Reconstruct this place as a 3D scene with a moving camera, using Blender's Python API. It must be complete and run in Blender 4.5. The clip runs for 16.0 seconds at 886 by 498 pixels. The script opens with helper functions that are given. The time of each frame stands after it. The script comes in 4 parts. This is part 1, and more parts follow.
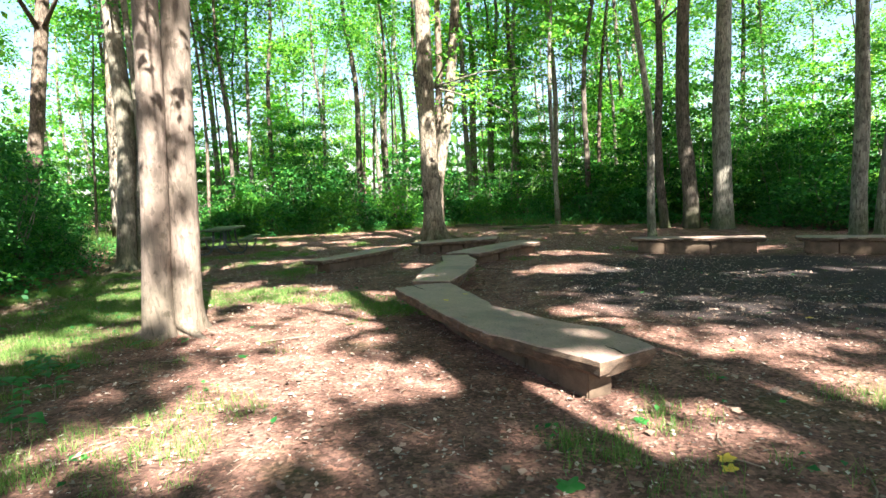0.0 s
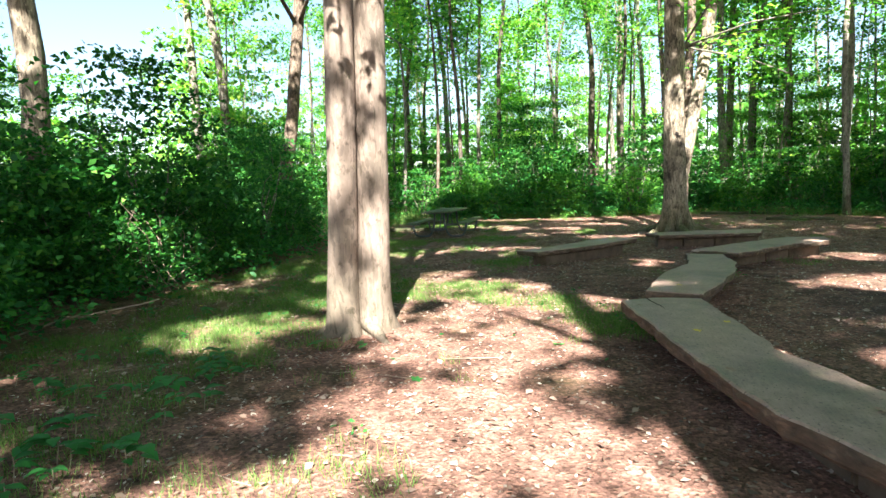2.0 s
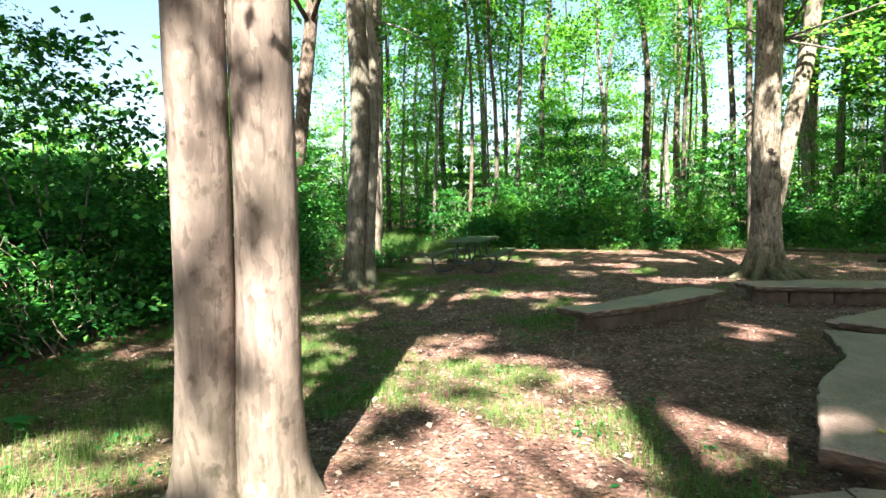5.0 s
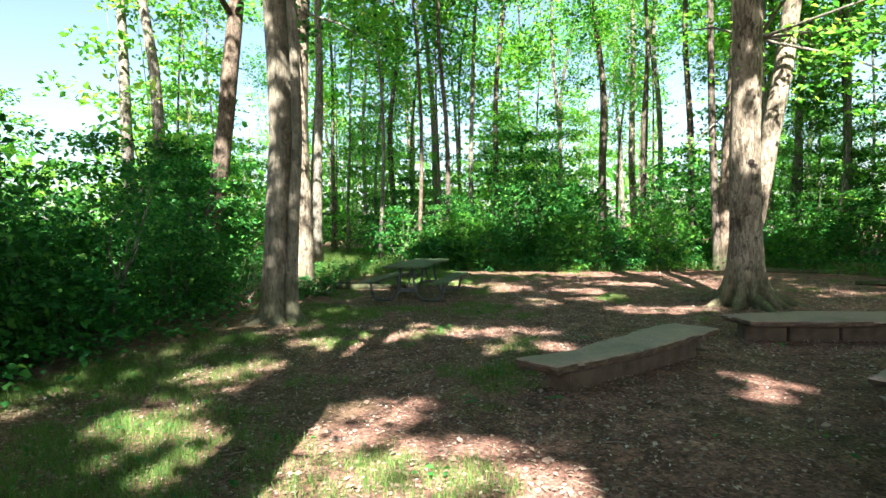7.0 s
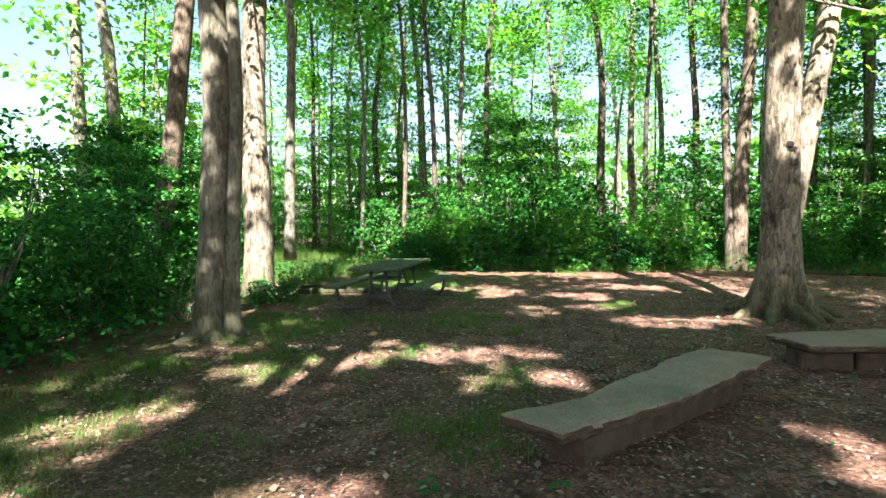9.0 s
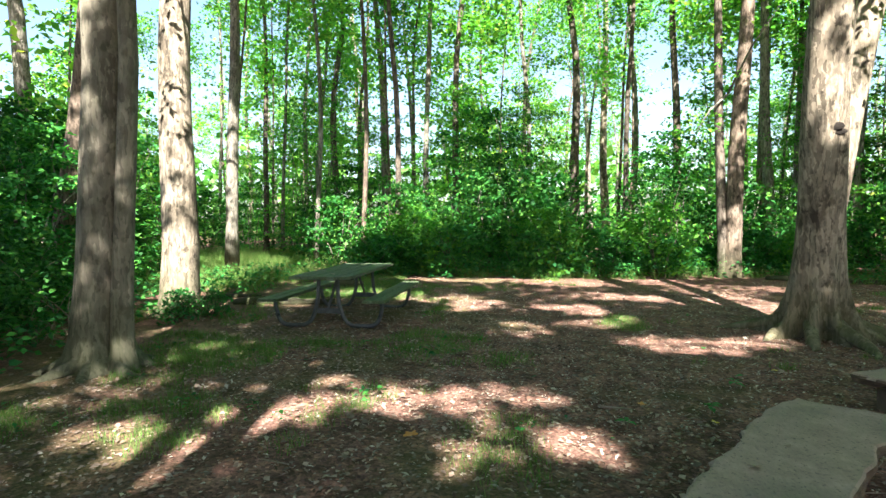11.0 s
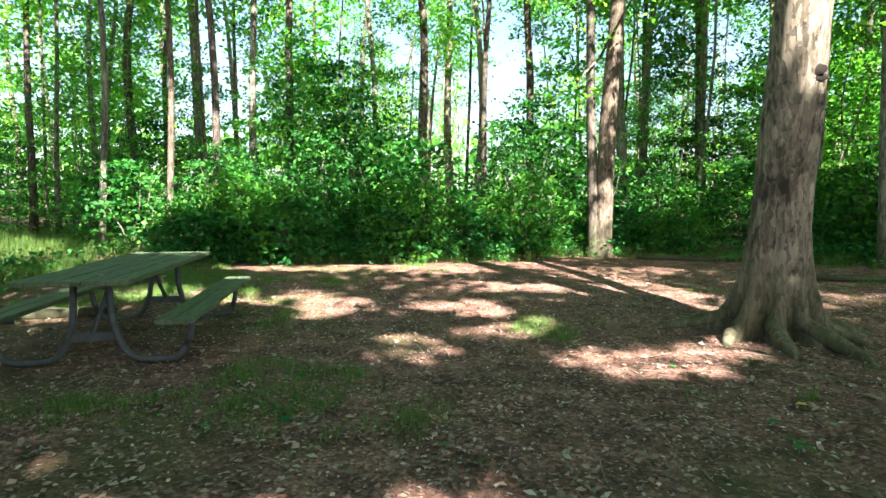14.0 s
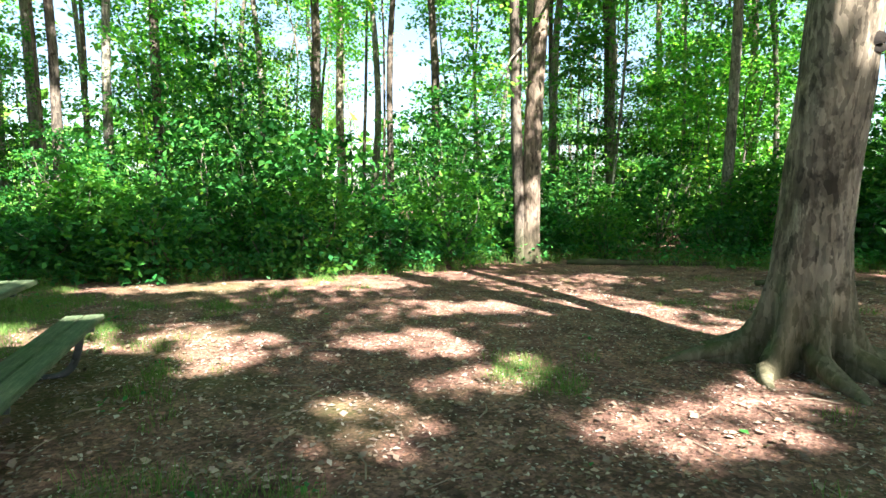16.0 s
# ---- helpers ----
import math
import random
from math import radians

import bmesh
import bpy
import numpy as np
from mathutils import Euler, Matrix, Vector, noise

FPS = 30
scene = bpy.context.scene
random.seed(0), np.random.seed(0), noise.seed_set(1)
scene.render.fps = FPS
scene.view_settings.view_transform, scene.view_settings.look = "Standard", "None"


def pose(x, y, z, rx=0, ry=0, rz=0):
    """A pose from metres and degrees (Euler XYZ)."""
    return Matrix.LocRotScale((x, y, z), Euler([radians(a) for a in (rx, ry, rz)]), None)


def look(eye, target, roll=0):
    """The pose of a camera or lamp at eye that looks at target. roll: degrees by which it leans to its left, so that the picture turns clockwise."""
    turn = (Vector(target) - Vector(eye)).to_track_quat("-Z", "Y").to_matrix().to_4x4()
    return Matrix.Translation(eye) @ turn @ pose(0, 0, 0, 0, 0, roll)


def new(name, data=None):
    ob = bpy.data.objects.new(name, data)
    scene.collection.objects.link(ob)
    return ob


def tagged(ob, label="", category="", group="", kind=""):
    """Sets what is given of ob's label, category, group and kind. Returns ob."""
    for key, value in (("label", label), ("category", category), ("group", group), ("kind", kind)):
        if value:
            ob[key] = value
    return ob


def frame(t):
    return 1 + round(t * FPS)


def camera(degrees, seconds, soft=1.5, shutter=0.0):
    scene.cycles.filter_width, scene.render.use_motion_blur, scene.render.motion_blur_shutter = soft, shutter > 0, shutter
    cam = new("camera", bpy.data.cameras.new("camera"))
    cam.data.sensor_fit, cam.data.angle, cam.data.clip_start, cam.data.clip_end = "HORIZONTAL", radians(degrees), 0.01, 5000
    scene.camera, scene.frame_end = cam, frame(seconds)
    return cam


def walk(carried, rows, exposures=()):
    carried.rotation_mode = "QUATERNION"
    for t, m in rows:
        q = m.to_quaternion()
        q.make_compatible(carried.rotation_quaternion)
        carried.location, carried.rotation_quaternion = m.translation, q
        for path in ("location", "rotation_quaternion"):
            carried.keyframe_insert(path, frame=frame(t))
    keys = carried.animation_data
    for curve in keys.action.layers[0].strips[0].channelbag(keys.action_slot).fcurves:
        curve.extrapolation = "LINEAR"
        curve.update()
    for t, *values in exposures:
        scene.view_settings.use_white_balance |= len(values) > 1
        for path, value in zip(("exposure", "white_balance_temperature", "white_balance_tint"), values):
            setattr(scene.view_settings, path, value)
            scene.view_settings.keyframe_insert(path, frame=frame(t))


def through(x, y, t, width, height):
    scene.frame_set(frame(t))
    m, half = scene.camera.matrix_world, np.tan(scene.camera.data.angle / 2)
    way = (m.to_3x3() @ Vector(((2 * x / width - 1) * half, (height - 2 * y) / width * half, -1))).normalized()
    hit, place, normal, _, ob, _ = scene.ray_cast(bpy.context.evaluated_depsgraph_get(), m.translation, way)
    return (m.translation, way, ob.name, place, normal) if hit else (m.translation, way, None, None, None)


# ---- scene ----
cam = camera(75.7, 16.0)
PATH = [
    (0, (0.809, -0.314, 1.414), (1.054, 1.823, 1.216), -2.5),
    (0.5, (0.878, -0.038, 1.423), (0.876, 2.111, 1.209), -2.2),
    (1, (0.902, 0.276, 1.417), (0.680, 2.415, 1.210), -2.3),
    (1.5, (0.860, 0.720, 1.435), (0.427, 2.825, 1.221), -2.2),
    (2, (0.881, 1.198, 1.422), (0.279, 3.259, 1.190), -2.1),
    (2.5, (0.822, 1.670, 1.421), (0.125, 3.700, 1.179), -2.0),
    (3, (0.747, 2.143, 1.471), (-0.024, 4.144, 1.216), -1.7),
    (3.5, (0.744, 2.641, 1.481), (-0.049, 4.635, 1.241), -1.6),
    (4, (0.663, 3.140, 1.501), (-0.111, 5.144, 1.282), -1.2),
    (4.2, (0.625, 3.345, 1.518), (-0.151, 5.350, 1.311), -1.2),
    (6.3, (0.287, 5.188, 1.497), (-0.368, 7.244, 1.400), -0.5),
    (6.5, (0.284, 5.389, 1.514), (-0.355, 7.450, 1.413), -0.6),
    (7, (0.159, 5.780, 1.529), (-0.435, 7.856, 1.442), -0.9),
    (7.5, (0.153, 6.212, 1.537), (-0.424, 8.291, 1.442), -1.0),
    (8, (0.113, 6.602, 1.556), (-0.451, 8.684, 1.458), -0.9),
    (8.2, (0.093, 6.753, 1.555), (-0.475, 8.834, 1.446), -1.0),
    (10.3, (-0.394, 8.652, 1.463), (-0.955, 10.736, 1.375), -0.3),
    (10.5, (-0.449, 8.797, 1.482), (-0.985, 10.887, 1.395), -0.3),
    (11, (-0.555, 9.201, 1.450), (-0.991, 11.314, 1.353), -0.3),
    (11.5, (-0.656, 9.597, 1.439), (-0.980, 11.731, 1.358), -0.2),
    (12, (-0.717, 10.014, 1.423), (-0.912, 12.162, 1.321), -0.2),
    (12.5, (-0.833, 10.413, 1.364), (-0.835, 12.570, 1.232), -0.1),
    (13, (-0.937, 10.776, 1.382), (-0.827, 12.928, 1.234), -0.1),
    (13.5, (-1.051, 11.236, 1.373), (-0.888, 13.384, 1.212), 0.0),
    (14, (-1.252, 11.663, 1.369), (-1.053, 13.806, 1.187), 0.1),
    (14.5, (-1.369, 12.092, 1.359), (-1.156, 14.234, 1.187), 0.4),
    (15, (-1.493, 12.537, 1.393), (-1.163, 14.664, 1.223), 0.1),
    (15.5, (-1.588, 12.960, 1.410), (-1.088, 15.054, 1.231), -0.3),
    (16, (-1.612, 13.413, 1.390), (-0.984, 15.471, 1.206), 0.0),
]
EXPOSURES = [(0, 2.88), (3.5, 2.88), (6.5, 2.70), (8, 2.74), (11, 2.82), (14.5, 3.0), (16, 3.04)]
walk(cam, [(t, look(eye, target, roll)) for t, eye, target, roll in PATH], EXPOSURES)

# ---- world, sun, exposure ----
SUN_AZ, SUN_EL = radians(-15.5), radians(42)   # the way the shadows run, from +y towards -x
TO_SUN = Vector((-math.sin(SUN_AZ) * math.cos(SUN_EL), -math.cos(SUN_AZ) * math.cos(SUN_EL), math.sin(SUN_EL)))
world = bpy.data.worlds.new("world")
scene.world = world
world.use_nodes = True
sky = world.node_tree.nodes.new("ShaderNodeTexSky")
sky.sky_type = "NISHITA"
sky.sun_disc = False
sky.dust_density = 1.6
sky.sun_elevation, sky.sun_rotation = SUN_EL, math.atan2(TO_SUN.x, TO_SUN.y)
world.node_tree.links.new(sky.outputs[0], world.node_tree.nodes["Background"].inputs[0])
world.node_tree.nodes["Background"].inputs[1].default_value = 0.052
sun = new("sun", bpy.data.lights.new("sun", "SUN"))
sun.data.energy, sun.data.angle, sun.data.color = 5.0, radians(0.5), (1.0, 0.945, 0.88)
sun.matrix_world = look(TO_SUN * 60, (0, 0, 0))

rng = np.random.default_rng(7)


# ---- materials ----
def nodes_of(name):
    m = bpy.data.materials.new(name)
    m.use_nodes = True
    nt = m.node_tree
    return m, nt, nt.nodes["Principled BSDF"], nt.nodes["Material Output"]


def node(nt, kind, **vals):
    n = nt.nodes.new(kind)
    for k, v in vals.items():
        n.inputs[k.replace("_", " ")].default_value = v
    return n


def ramp(nt, src, stops):
    r = nt.nodes.new("ShaderNodeValToRGB")
    while len(r.color_ramp.elements) < len(stops):
        r.color_ramp.elements.new(0.5)
    for e, (p, c) in zip(r.color_ramp.elements, stops):
        e.position, e.color = p, (*c, 1)
    nt.links.new(src, r.inputs[0])
    return r.outputs[0]


def blend(nt, fac, a, b, mode="MIX"):
    n = nt.nodes.new("ShaderNodeMix")
    n.data_type, n.blend_type = "RGBA", mode
    for sock, val in ((n.inputs[0], fac), (n.inputs[6], a), (n.inputs[7], b)):
        if isinstance(val, (int, float)):
            sock.default_value = val
        elif isinstance(val, tuple):
            sock.default_value = (*val, 1)
        else:
            nt.links.new(val, sock)
    return n.outputs[2]


def coords(nt, scale=(1, 1, 1), space="Object"):
    tc = nt.nodes.new("ShaderNodeTexCoord")
    mp = nt.nodes.new("ShaderNodeMapping")
    mp.inputs["Scale"].default_value = scale
    nt.links.new(tc.outputs[space], mp.inputs[0])
    return mp.outputs[0]


def tex_noise(nt, vec, scale, detail=6.0, rough=0.6):
    n = node(nt, "ShaderNodeTexNoise", Scale=scale, Detail=detail, Roughness=rough)
    nt.links.new(vec, n.inputs["Vector"])
    return n.outputs["Fac"]


def bump(nt, bsdf, height, strength, dist=0.02):
    b = node(nt, "ShaderNodeBump", Strength=strength, Distance=dist)
    nt.links.new(height, b.inputs["Height"])
    nt.links.new(b.outputs[0], bsdf.inputs["Normal"])


def node_color(nt, v):
    n = node(nt, "ShaderNodeTexNoise", Scale=9.0, Detail=4.0)
    nt.links.new(v, n.inputs["Vector"])
    return n.outputs["Color"]


def bark_material(name, pale, dark, stain, moss, plates=0.0, patches=0.0):
    m, nt, b, _ = nodes_of(name)
    v, long = coords(nt), coords(nt, (1, 1, 0.18))
    big = tex_noise(nt, v, 2.6, 4)
    fine = tex_noise(nt, long, 26, 8, 0.7)
    col = ramp(nt, big, [(0.32, dark), (0.52, pale), (0.72, tuple(c * 1.12 for c in pale))])
    col = blend(nt, ramp(nt, fine, [(0.35, (0.55,) * 3), (0.6, (1,) * 3)]), (0.12, 0.1, 0.08), col)
    spots = ramp(nt, tex_noise(nt, coords(nt, (1, 1, 0.8)), 7.5, 4), [(0.57, (0,) * 3), (0.66, (0.8,) * 3)])
    col = blend(nt, spots, col, stain)
    if patches:
        broad = tex_noise(nt, coords(nt, (1, 1, 0.55)), 2.4, 6, 0.7)
        col = blend(nt, ramp(nt, broad, [(0.52, (0,) * 3), (0.60, (patches,) * 3)]), col, stain)
    flake = node(nt, "ShaderNodeTexVoronoi", Scale=34.0, Randomness=1.0)
    nt.links.new(blend(nt, 0.06, coords(nt, (1, 1, 0.22)), node_color(nt, v), "ADD"), flake.inputs["Vector"])
    tone = nt.nodes.new("ShaderNodeSeparateColor")
    nt.links.new(flake.outputs["Color"], tone.inputs[0])
    col = blend(nt, min(0.5 + 1.2 * plates, 1.0), col, ramp(nt, tone.outputs[0], [(0.0, (0.45,) * 3), (0.45, (0.9,) * 3), (1.0, (1.4,) * 3)]), "MULTIPLY")
    dash = tex_noise(nt, coords(nt, (1, 1, 0.16)), 30, 3, 0.5)
    col = blend(nt, ramp(nt, dash, [(0.62, (0,) * 3), (0.70, (0.7,) * 3)]), col, stain)
    geo = nt.nodes.new("ShaderNodeSeparateXYZ")
    nt.links.new(v, geo.inputs[0])
    low = node(nt, "ShaderNodeMapRange", From_Min=0.15, From_Max=0.9, To_Min=0.35 + 2.2 * plates, To_Max=0.0)
    nt.links.new(geo.outputs[2], low.inputs[0])
    mul = nt.nodes.new("ShaderNodeMath")
    mul.operation = "MULTIPLY"
    nt.links.new(low.outputs[0], mul.inputs[0])
    nt.links.new(tex_noise(nt, v, 5.0, 5), mul.inputs[1])
    col = blend(nt, mul.outputs[0], col, moss)
    nt.links.new(col, b.inputs["Base Color"])
    b.inputs["Roughness"].default_value = 0.9
    b.inputs["Specular IOR Level"].default_value = 0.2
    bump(nt, b, blend(nt, 0.5, fine, tone.outputs[0]), 0.75, 0.02)
    return m


def leaf_material(name, stops, gloss=0.62, through=0.40):
    m, nt, b, out = nodes_of(name)
    isl = nt.nodes.new("ShaderNodeNewGeometry").outputs["Random Per Island"]
    col = ramp(nt, isl, stops)
    hue = nt.nodes.new("ShaderNodeHueSaturation")
    rnd = nt.nodes.new("ShaderNodeObjectInfo").outputs["Random"]
    mr = node(nt, "ShaderNodeMapRange", To_Min=0.8, To_Max=1.2)
    nt.links.new(rnd, mr.inputs[0])
    nt.links.new(mr.outputs[0], hue.inputs["Value"])
    nt.links.new(col, hue.inputs["Color"])
    col = hue.outputs[0]
    nt.links.new(col, b.inputs["Base Color"])
    b.inputs["Roughness"].default_value = gloss
    b.inputs["Specular IOR Level"].default_value = 0.25
    tr = nt.nodes.new("ShaderNodeBsdfTranslucent")
    nt.links.new(blend(nt, 1.0, col, (1.12, 1.35, 0.75), "MULTIPLY"), tr.inputs[0])
    mix = nt.nodes.new("ShaderNodeMixShader")
    mix.inputs[0].default_value = through
    nt.links.new(b.outputs[0], mix.inputs[1])
    nt.links.new(tr.outputs[0], mix.inputs[2])
    nt.links.new(mix.outputs[0], out.inputs[0])
    return m


def plain_material(name, stops, scale, rough, relief=0.3, stretch=(1, 1, 1), metal=0.0, island=False):
    m, nt, b, _ = nodes_of(name)
    v = coords(nt, stretch)
    n = tex_noise(nt, v, scale, 7, 0.65)
    col = ramp(nt, n, stops)
    if island:
        isl = nt.nodes.new("ShaderNodeNewGeometry").outputs["Random Per Island"]
        col = blend(nt, 1.0, col, ramp(nt, isl, [(0.0, (0.35,) * 3), (0.6, (0.9,) * 3), (1.0, (1.5,) * 3)]), "MULTIPLY")
    nt.links.new(col, b.inputs["Base Color"])
    b.inputs["Roughness"].default_value, b.inputs["Metallic"].default_value = rough, metal
    b.inputs["Specular IOR Level"].default_value = 0.3
    bump(nt, b, tex_noise(nt, v, scale * 4, 6), relief, 0.01)
    return m


def ground_material():
    m, nt, b, _ = nodes_of("forest_soil")
    v = coords(nt)
    broad, mid, fine = tex_noise(nt, v, 0.55, 5), tex_noise(nt, v, 3.2, 6, 0.65), tex_noise(nt, v, 38, 8, 0.75)
    col = ramp(nt, mid, [(0.3, (0.085, 0.05, 0.038)), (0.5, (0.235, 0.13, 0.099)), (0.72, (0.40, 0.228, 0.178))])
    chips = node(nt, "ShaderNodeTexVoronoi", Scale=42.0, Randomness=1.0)
    warp = blend(nt, 0.04, v, node_color(nt, v), "ADD")
    nt.links.new(warp, chips.inputs["Vector"])
    sep = nt.nodes.new("ShaderNodeSeparateColor")
    nt.links.new(chips.outputs["Color"], sep.inputs[0])
    chip = ramp(nt, sep.outputs[0], [(0.0, (0.32,) * 3), (0.5, (0.85,) * 3), (0.85, (1.2,) * 3), (1.0, (1.9, 1.75, 1.6))])
    col = blend(nt, 0.75, col, chip, "MULTIPLY")
    col = blend(nt, ramp(nt, fine, [(0.38, (0.8,) * 3), (0.5, (0,) * 3)]), col, (0.055, 0.04, 0.03))
    # thin moss and grass film where the ground is little trodden
    sx = nt.nodes.new("ShaderNodeSeparateXYZ")
    nt.links.new(v, sx.inputs[0])
    side = node(nt, "ShaderNodeMapRange", From_Min=-0.3, From_Max=-4.2, To_Min=0.0, To_Max=0.13)
    nt.links.new(sx.outputs[0], side.inputs[0])
    add = nt.nodes.new("ShaderNodeMath")
    nt.links.new(side.outputs[0], add.inputs[0])
    nt.links.new(broad, add.inputs[1])
    green = ramp(nt, add.outputs[0], [(0.55, (0,) * 3), (0.72, (0.5,) * 3)])
    col = blend(nt, green, col, blend(nt, fine, (0.035, 0.06, 0.014), (0.11, 0.15, 0.04)))
    # charcoal mulch inside the ring of benches
    dist = nt.nodes.new("ShaderNodeVectorMath")
    dist.operation = "DISTANCE"
    dist.inputs[1].default_value = (6.6, 7.3, 0.0)
    nt.links.new(v, dist.inputs[0])
    edge = nt.nodes.new("ShaderNodeMath")
    edge.operation = "MULTIPLY_ADD"
    nt.links.new(broad, edge.inputs[0])
    edge.inputs[1].default_value = 2.2
    nt.links.new(dist.outputs["Value"], edge.inputs[2])
    ring = node(nt, "ShaderNodeMapRange", From_Min=3.9, From_Max=5.0, To_Min=0.9, To_Max=0.0)
    nt.links.new(edge.outputs[0], ring.inputs[0])
    col = blend(nt, ring.outputs[0], col, blend(nt, fine, (0.014, 0.013, 0.014), (0.06, 0.055, 0.055)))
    nt.links.new(col, b.inputs["Base Color"])
    b.inputs["Roughness"].default_value = 0.95
    b.inputs["Specular IOR Level"].default_value = 0.15
    bump(nt, b, blend(nt, 0.5, fine, chips.outputs["Distance"]), 0.65, 0.03)
    return m


def slab_material():
    """Sawn slab: weathered, stained, with saw grain and fine pits."""
    m, nt, b, _ = nodes_of("weathered_slab")
    v = coords(nt)
    broad, mid = tex_noise(nt, v, 1.1, 5, 0.6), tex_noise(nt, v, 5.5, 7, 0.68)
    grain = tex_noise(nt, coords(nt, (7, 1.2, 1)), 9, 6, 0.7)
    col = ramp(nt, mid, [(0.28, (0.21, 0.142, 0.116)), (0.5, (0.335, 0.235, 0.192)), (0.72, (0.46, 0.33, 0.27))])
    col = blend(nt, ramp(nt, broad, [(0.50, (0,) * 3), (0.64, (0.65,) * 3)]), col, (0.135, 0.118, 0.105))
    col = blend(nt, 0.45, col, ramp(nt, grain, [(0.3, (0.55,) * 3), (0.55, (1.0,) * 3), (0.75, (1.3,) * 3)]), "MULTIPLY")
    pits = ramp(nt, tex_noise(nt, v, 46, 4, 0.6), [(0.33, (0.8,) * 3), (0.42, (0,) * 3)])
    col = blend(nt, pits, col, (0.06, 0.048, 0.04))
    nt.links.new(col, b.inputs["Base Color"])
    nt.links.new(ramp(nt, mid, [(0.3, (0.42,) * 3), (0.7, (0.7,) * 3)]), b.inputs["Roughness"])
    b.inputs["Specular IOR Level"].default_value = 0.35
    bump(nt, b, blend(nt, 0.5, grain, mid), 0.4, 0.008)
    return m


SOIL = ground_material()
BEECH = bark_material("beech_bark", (0.225, 0.176, 0.142), (0.135, 0.11, 0.085), (0.085, 0.068, 0.05), (0.07, 0.085, 0.03))
GREYBEECH = bark_material("mossy_beech_bark", (0.205, 0.185, 0.14), (0.12, 0.11, 0.08), (0.085, 0.08, 0.055), (0.06, 0.085, 0.025), 0.15, 0.3)
MAPLE = bark_material("maple_bark", (0.275, 0.23, 0.17), (0.135, 0.112, 0.08), (0.045, 0.036, 0.025), (0.08, 0.085, 0.035), 0.4, 0.75)
GREY = bark_material("grey_bark", (0.22, 0.205, 0.165), (0.13, 0.12, 0.095), (0.07, 0.065, 0.05), (0.06, 0.08, 0.03), 0.4)
DARK2 = bark_material("brown_bark", (0.165, 0.125, 0.092), (0.085, 0.065, 0.048), (0.04, 0.032, 0.024), (0.06, 0.06, 0.03), 0.5)
DARK = bark_material("dark_bark", (0.115, 0.095, 0.075), (0.06, 0.05, 0.04), (0.035, 0.03, 0.024), (0.05, 0.06, 0.025), 0.5)
SCAR = plain_material("dark_scar", [(0.3, (0.010, 0.008, 0.007)), (0.7, (0.025, 0.02, 0.015))], 20, 0.95, 0.6)
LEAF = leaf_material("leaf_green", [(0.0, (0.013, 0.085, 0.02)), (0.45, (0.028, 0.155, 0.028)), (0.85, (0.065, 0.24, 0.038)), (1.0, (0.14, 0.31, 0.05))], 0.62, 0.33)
# brighter copy of the leaf green, with the glow of sunlit foliage in its colour
LIT_LEAF = leaf_material("leaf_sunlit_tone", [(0.0, (0.085, 0.29, 0.05)), (0.5, (0.16, 0.42, 0.065)), (0.9, (0.30, 0.52, 0.08)), (1.0, (0.46, 0.53, 0.09))], 0.5, 0.6)
MID = leaf_material("leaf_mid_green", [(0.0, (0.035, 0.15, 0.025)), (0.5, (0.065, 0.24, 0.035)), (1.0, (0.17, 0.36, 0.05))], 0.5, 0.45)
HERB = leaf_material("herb_green", [(0.0, (0.016, 0.105, 0.03)), (0.5, (0.032, 0.18, 0.042)), (1.0, (0.08, 0.28, 0.055))], 0.45, 0.35)
GRASS = leaf_material("grass_blades", [(0.0, (0.055, 0.13, 0.025)), (0.6, (0.10, 0.21, 0.04)), (1.0, (0.22, 0.27, 0.09))], 0.6, 0.3)
DEAD = plain_material("dry_leaves", [(0.3, (0.24, 0.155, 0.11)), (0.55, (0.34, 0.245, 0.19)), (0.75, (0.46, 0.39, 0.33))], 9, 0.6, 0.3, island=True)
CRUMB = plain_material("leaf_crumbs", [(0.3, (0.30, 0.24, 0.18)), (0.6, (0.48, 0.42, 0.35)), (0.8, (0.62, 0.58, 0.52))], 6, 0.55, 0.2, island=True)
CHIP = plain_material("bark_chips", [(0.3, (0.11, 0.065, 0.045)), (0.6, (0.23, 0.145, 0.10))], 14, 0.9, 0.4, island=True)
YELLOW = plain_material("yellow_leaf", [(0.3, (0.62, 0.40, 0.04)), (0.7, (0.75, 0.56, 0.09))], 30, 0.5)
ORANGE = plain_material("orange_leaf", [(0.3, (0.55, 0.20, 0.04)), (0.7, (0.68, 0.32, 0.07))], 30, 0.5)
TWIG = plain_material("dead_twigs", [(0.3, (0.15, 0.11, 0.08)), (0.7, (0.36, 0.29, 0.22))], 12, 0.9, 0.4)
SLAB = slab_material()
RIND = plain_material("slab_rind", [(0.3, (0.05, 0.036, 0.026)), (0.55, (0.12, 0.082, 0.056)), (0.75, (0.24, 0.155, 0.10))], 9, 0.9, 0.9, (1, 1, 3))
BLOCK = plain_material("bench_block", [(0.3, (0.055, 0.039, 0.027)), (0.6, (0.13, 0.092, 0.062))], 5, 0.95, 0.5)
PLANK = plain_material("green_plank", [(0.3, (0.05, 0.078, 0.042)), (0.5, (0.09, 0.128, 0.068)), (0.75, (0.20, 0.225, 0.135))], 6, 0.7, 0.4, (1, 8, 8))
STEEL = plain_material("galvanised_tube", [(0.3, (0.055, 0.062, 0.064)), (0.7, (0.115, 0.125, 0.128))], 11, 0.55, 0.1, (1, 1, 1), 0.3)
IRON = plain_material("rusty_iron", [(0.3, (0.03, 0.025, 0.022)), (0.7, (0.09, 0.06, 0.045))], 14, 0.8, 0.3, (1, 1, 1), 0.3)


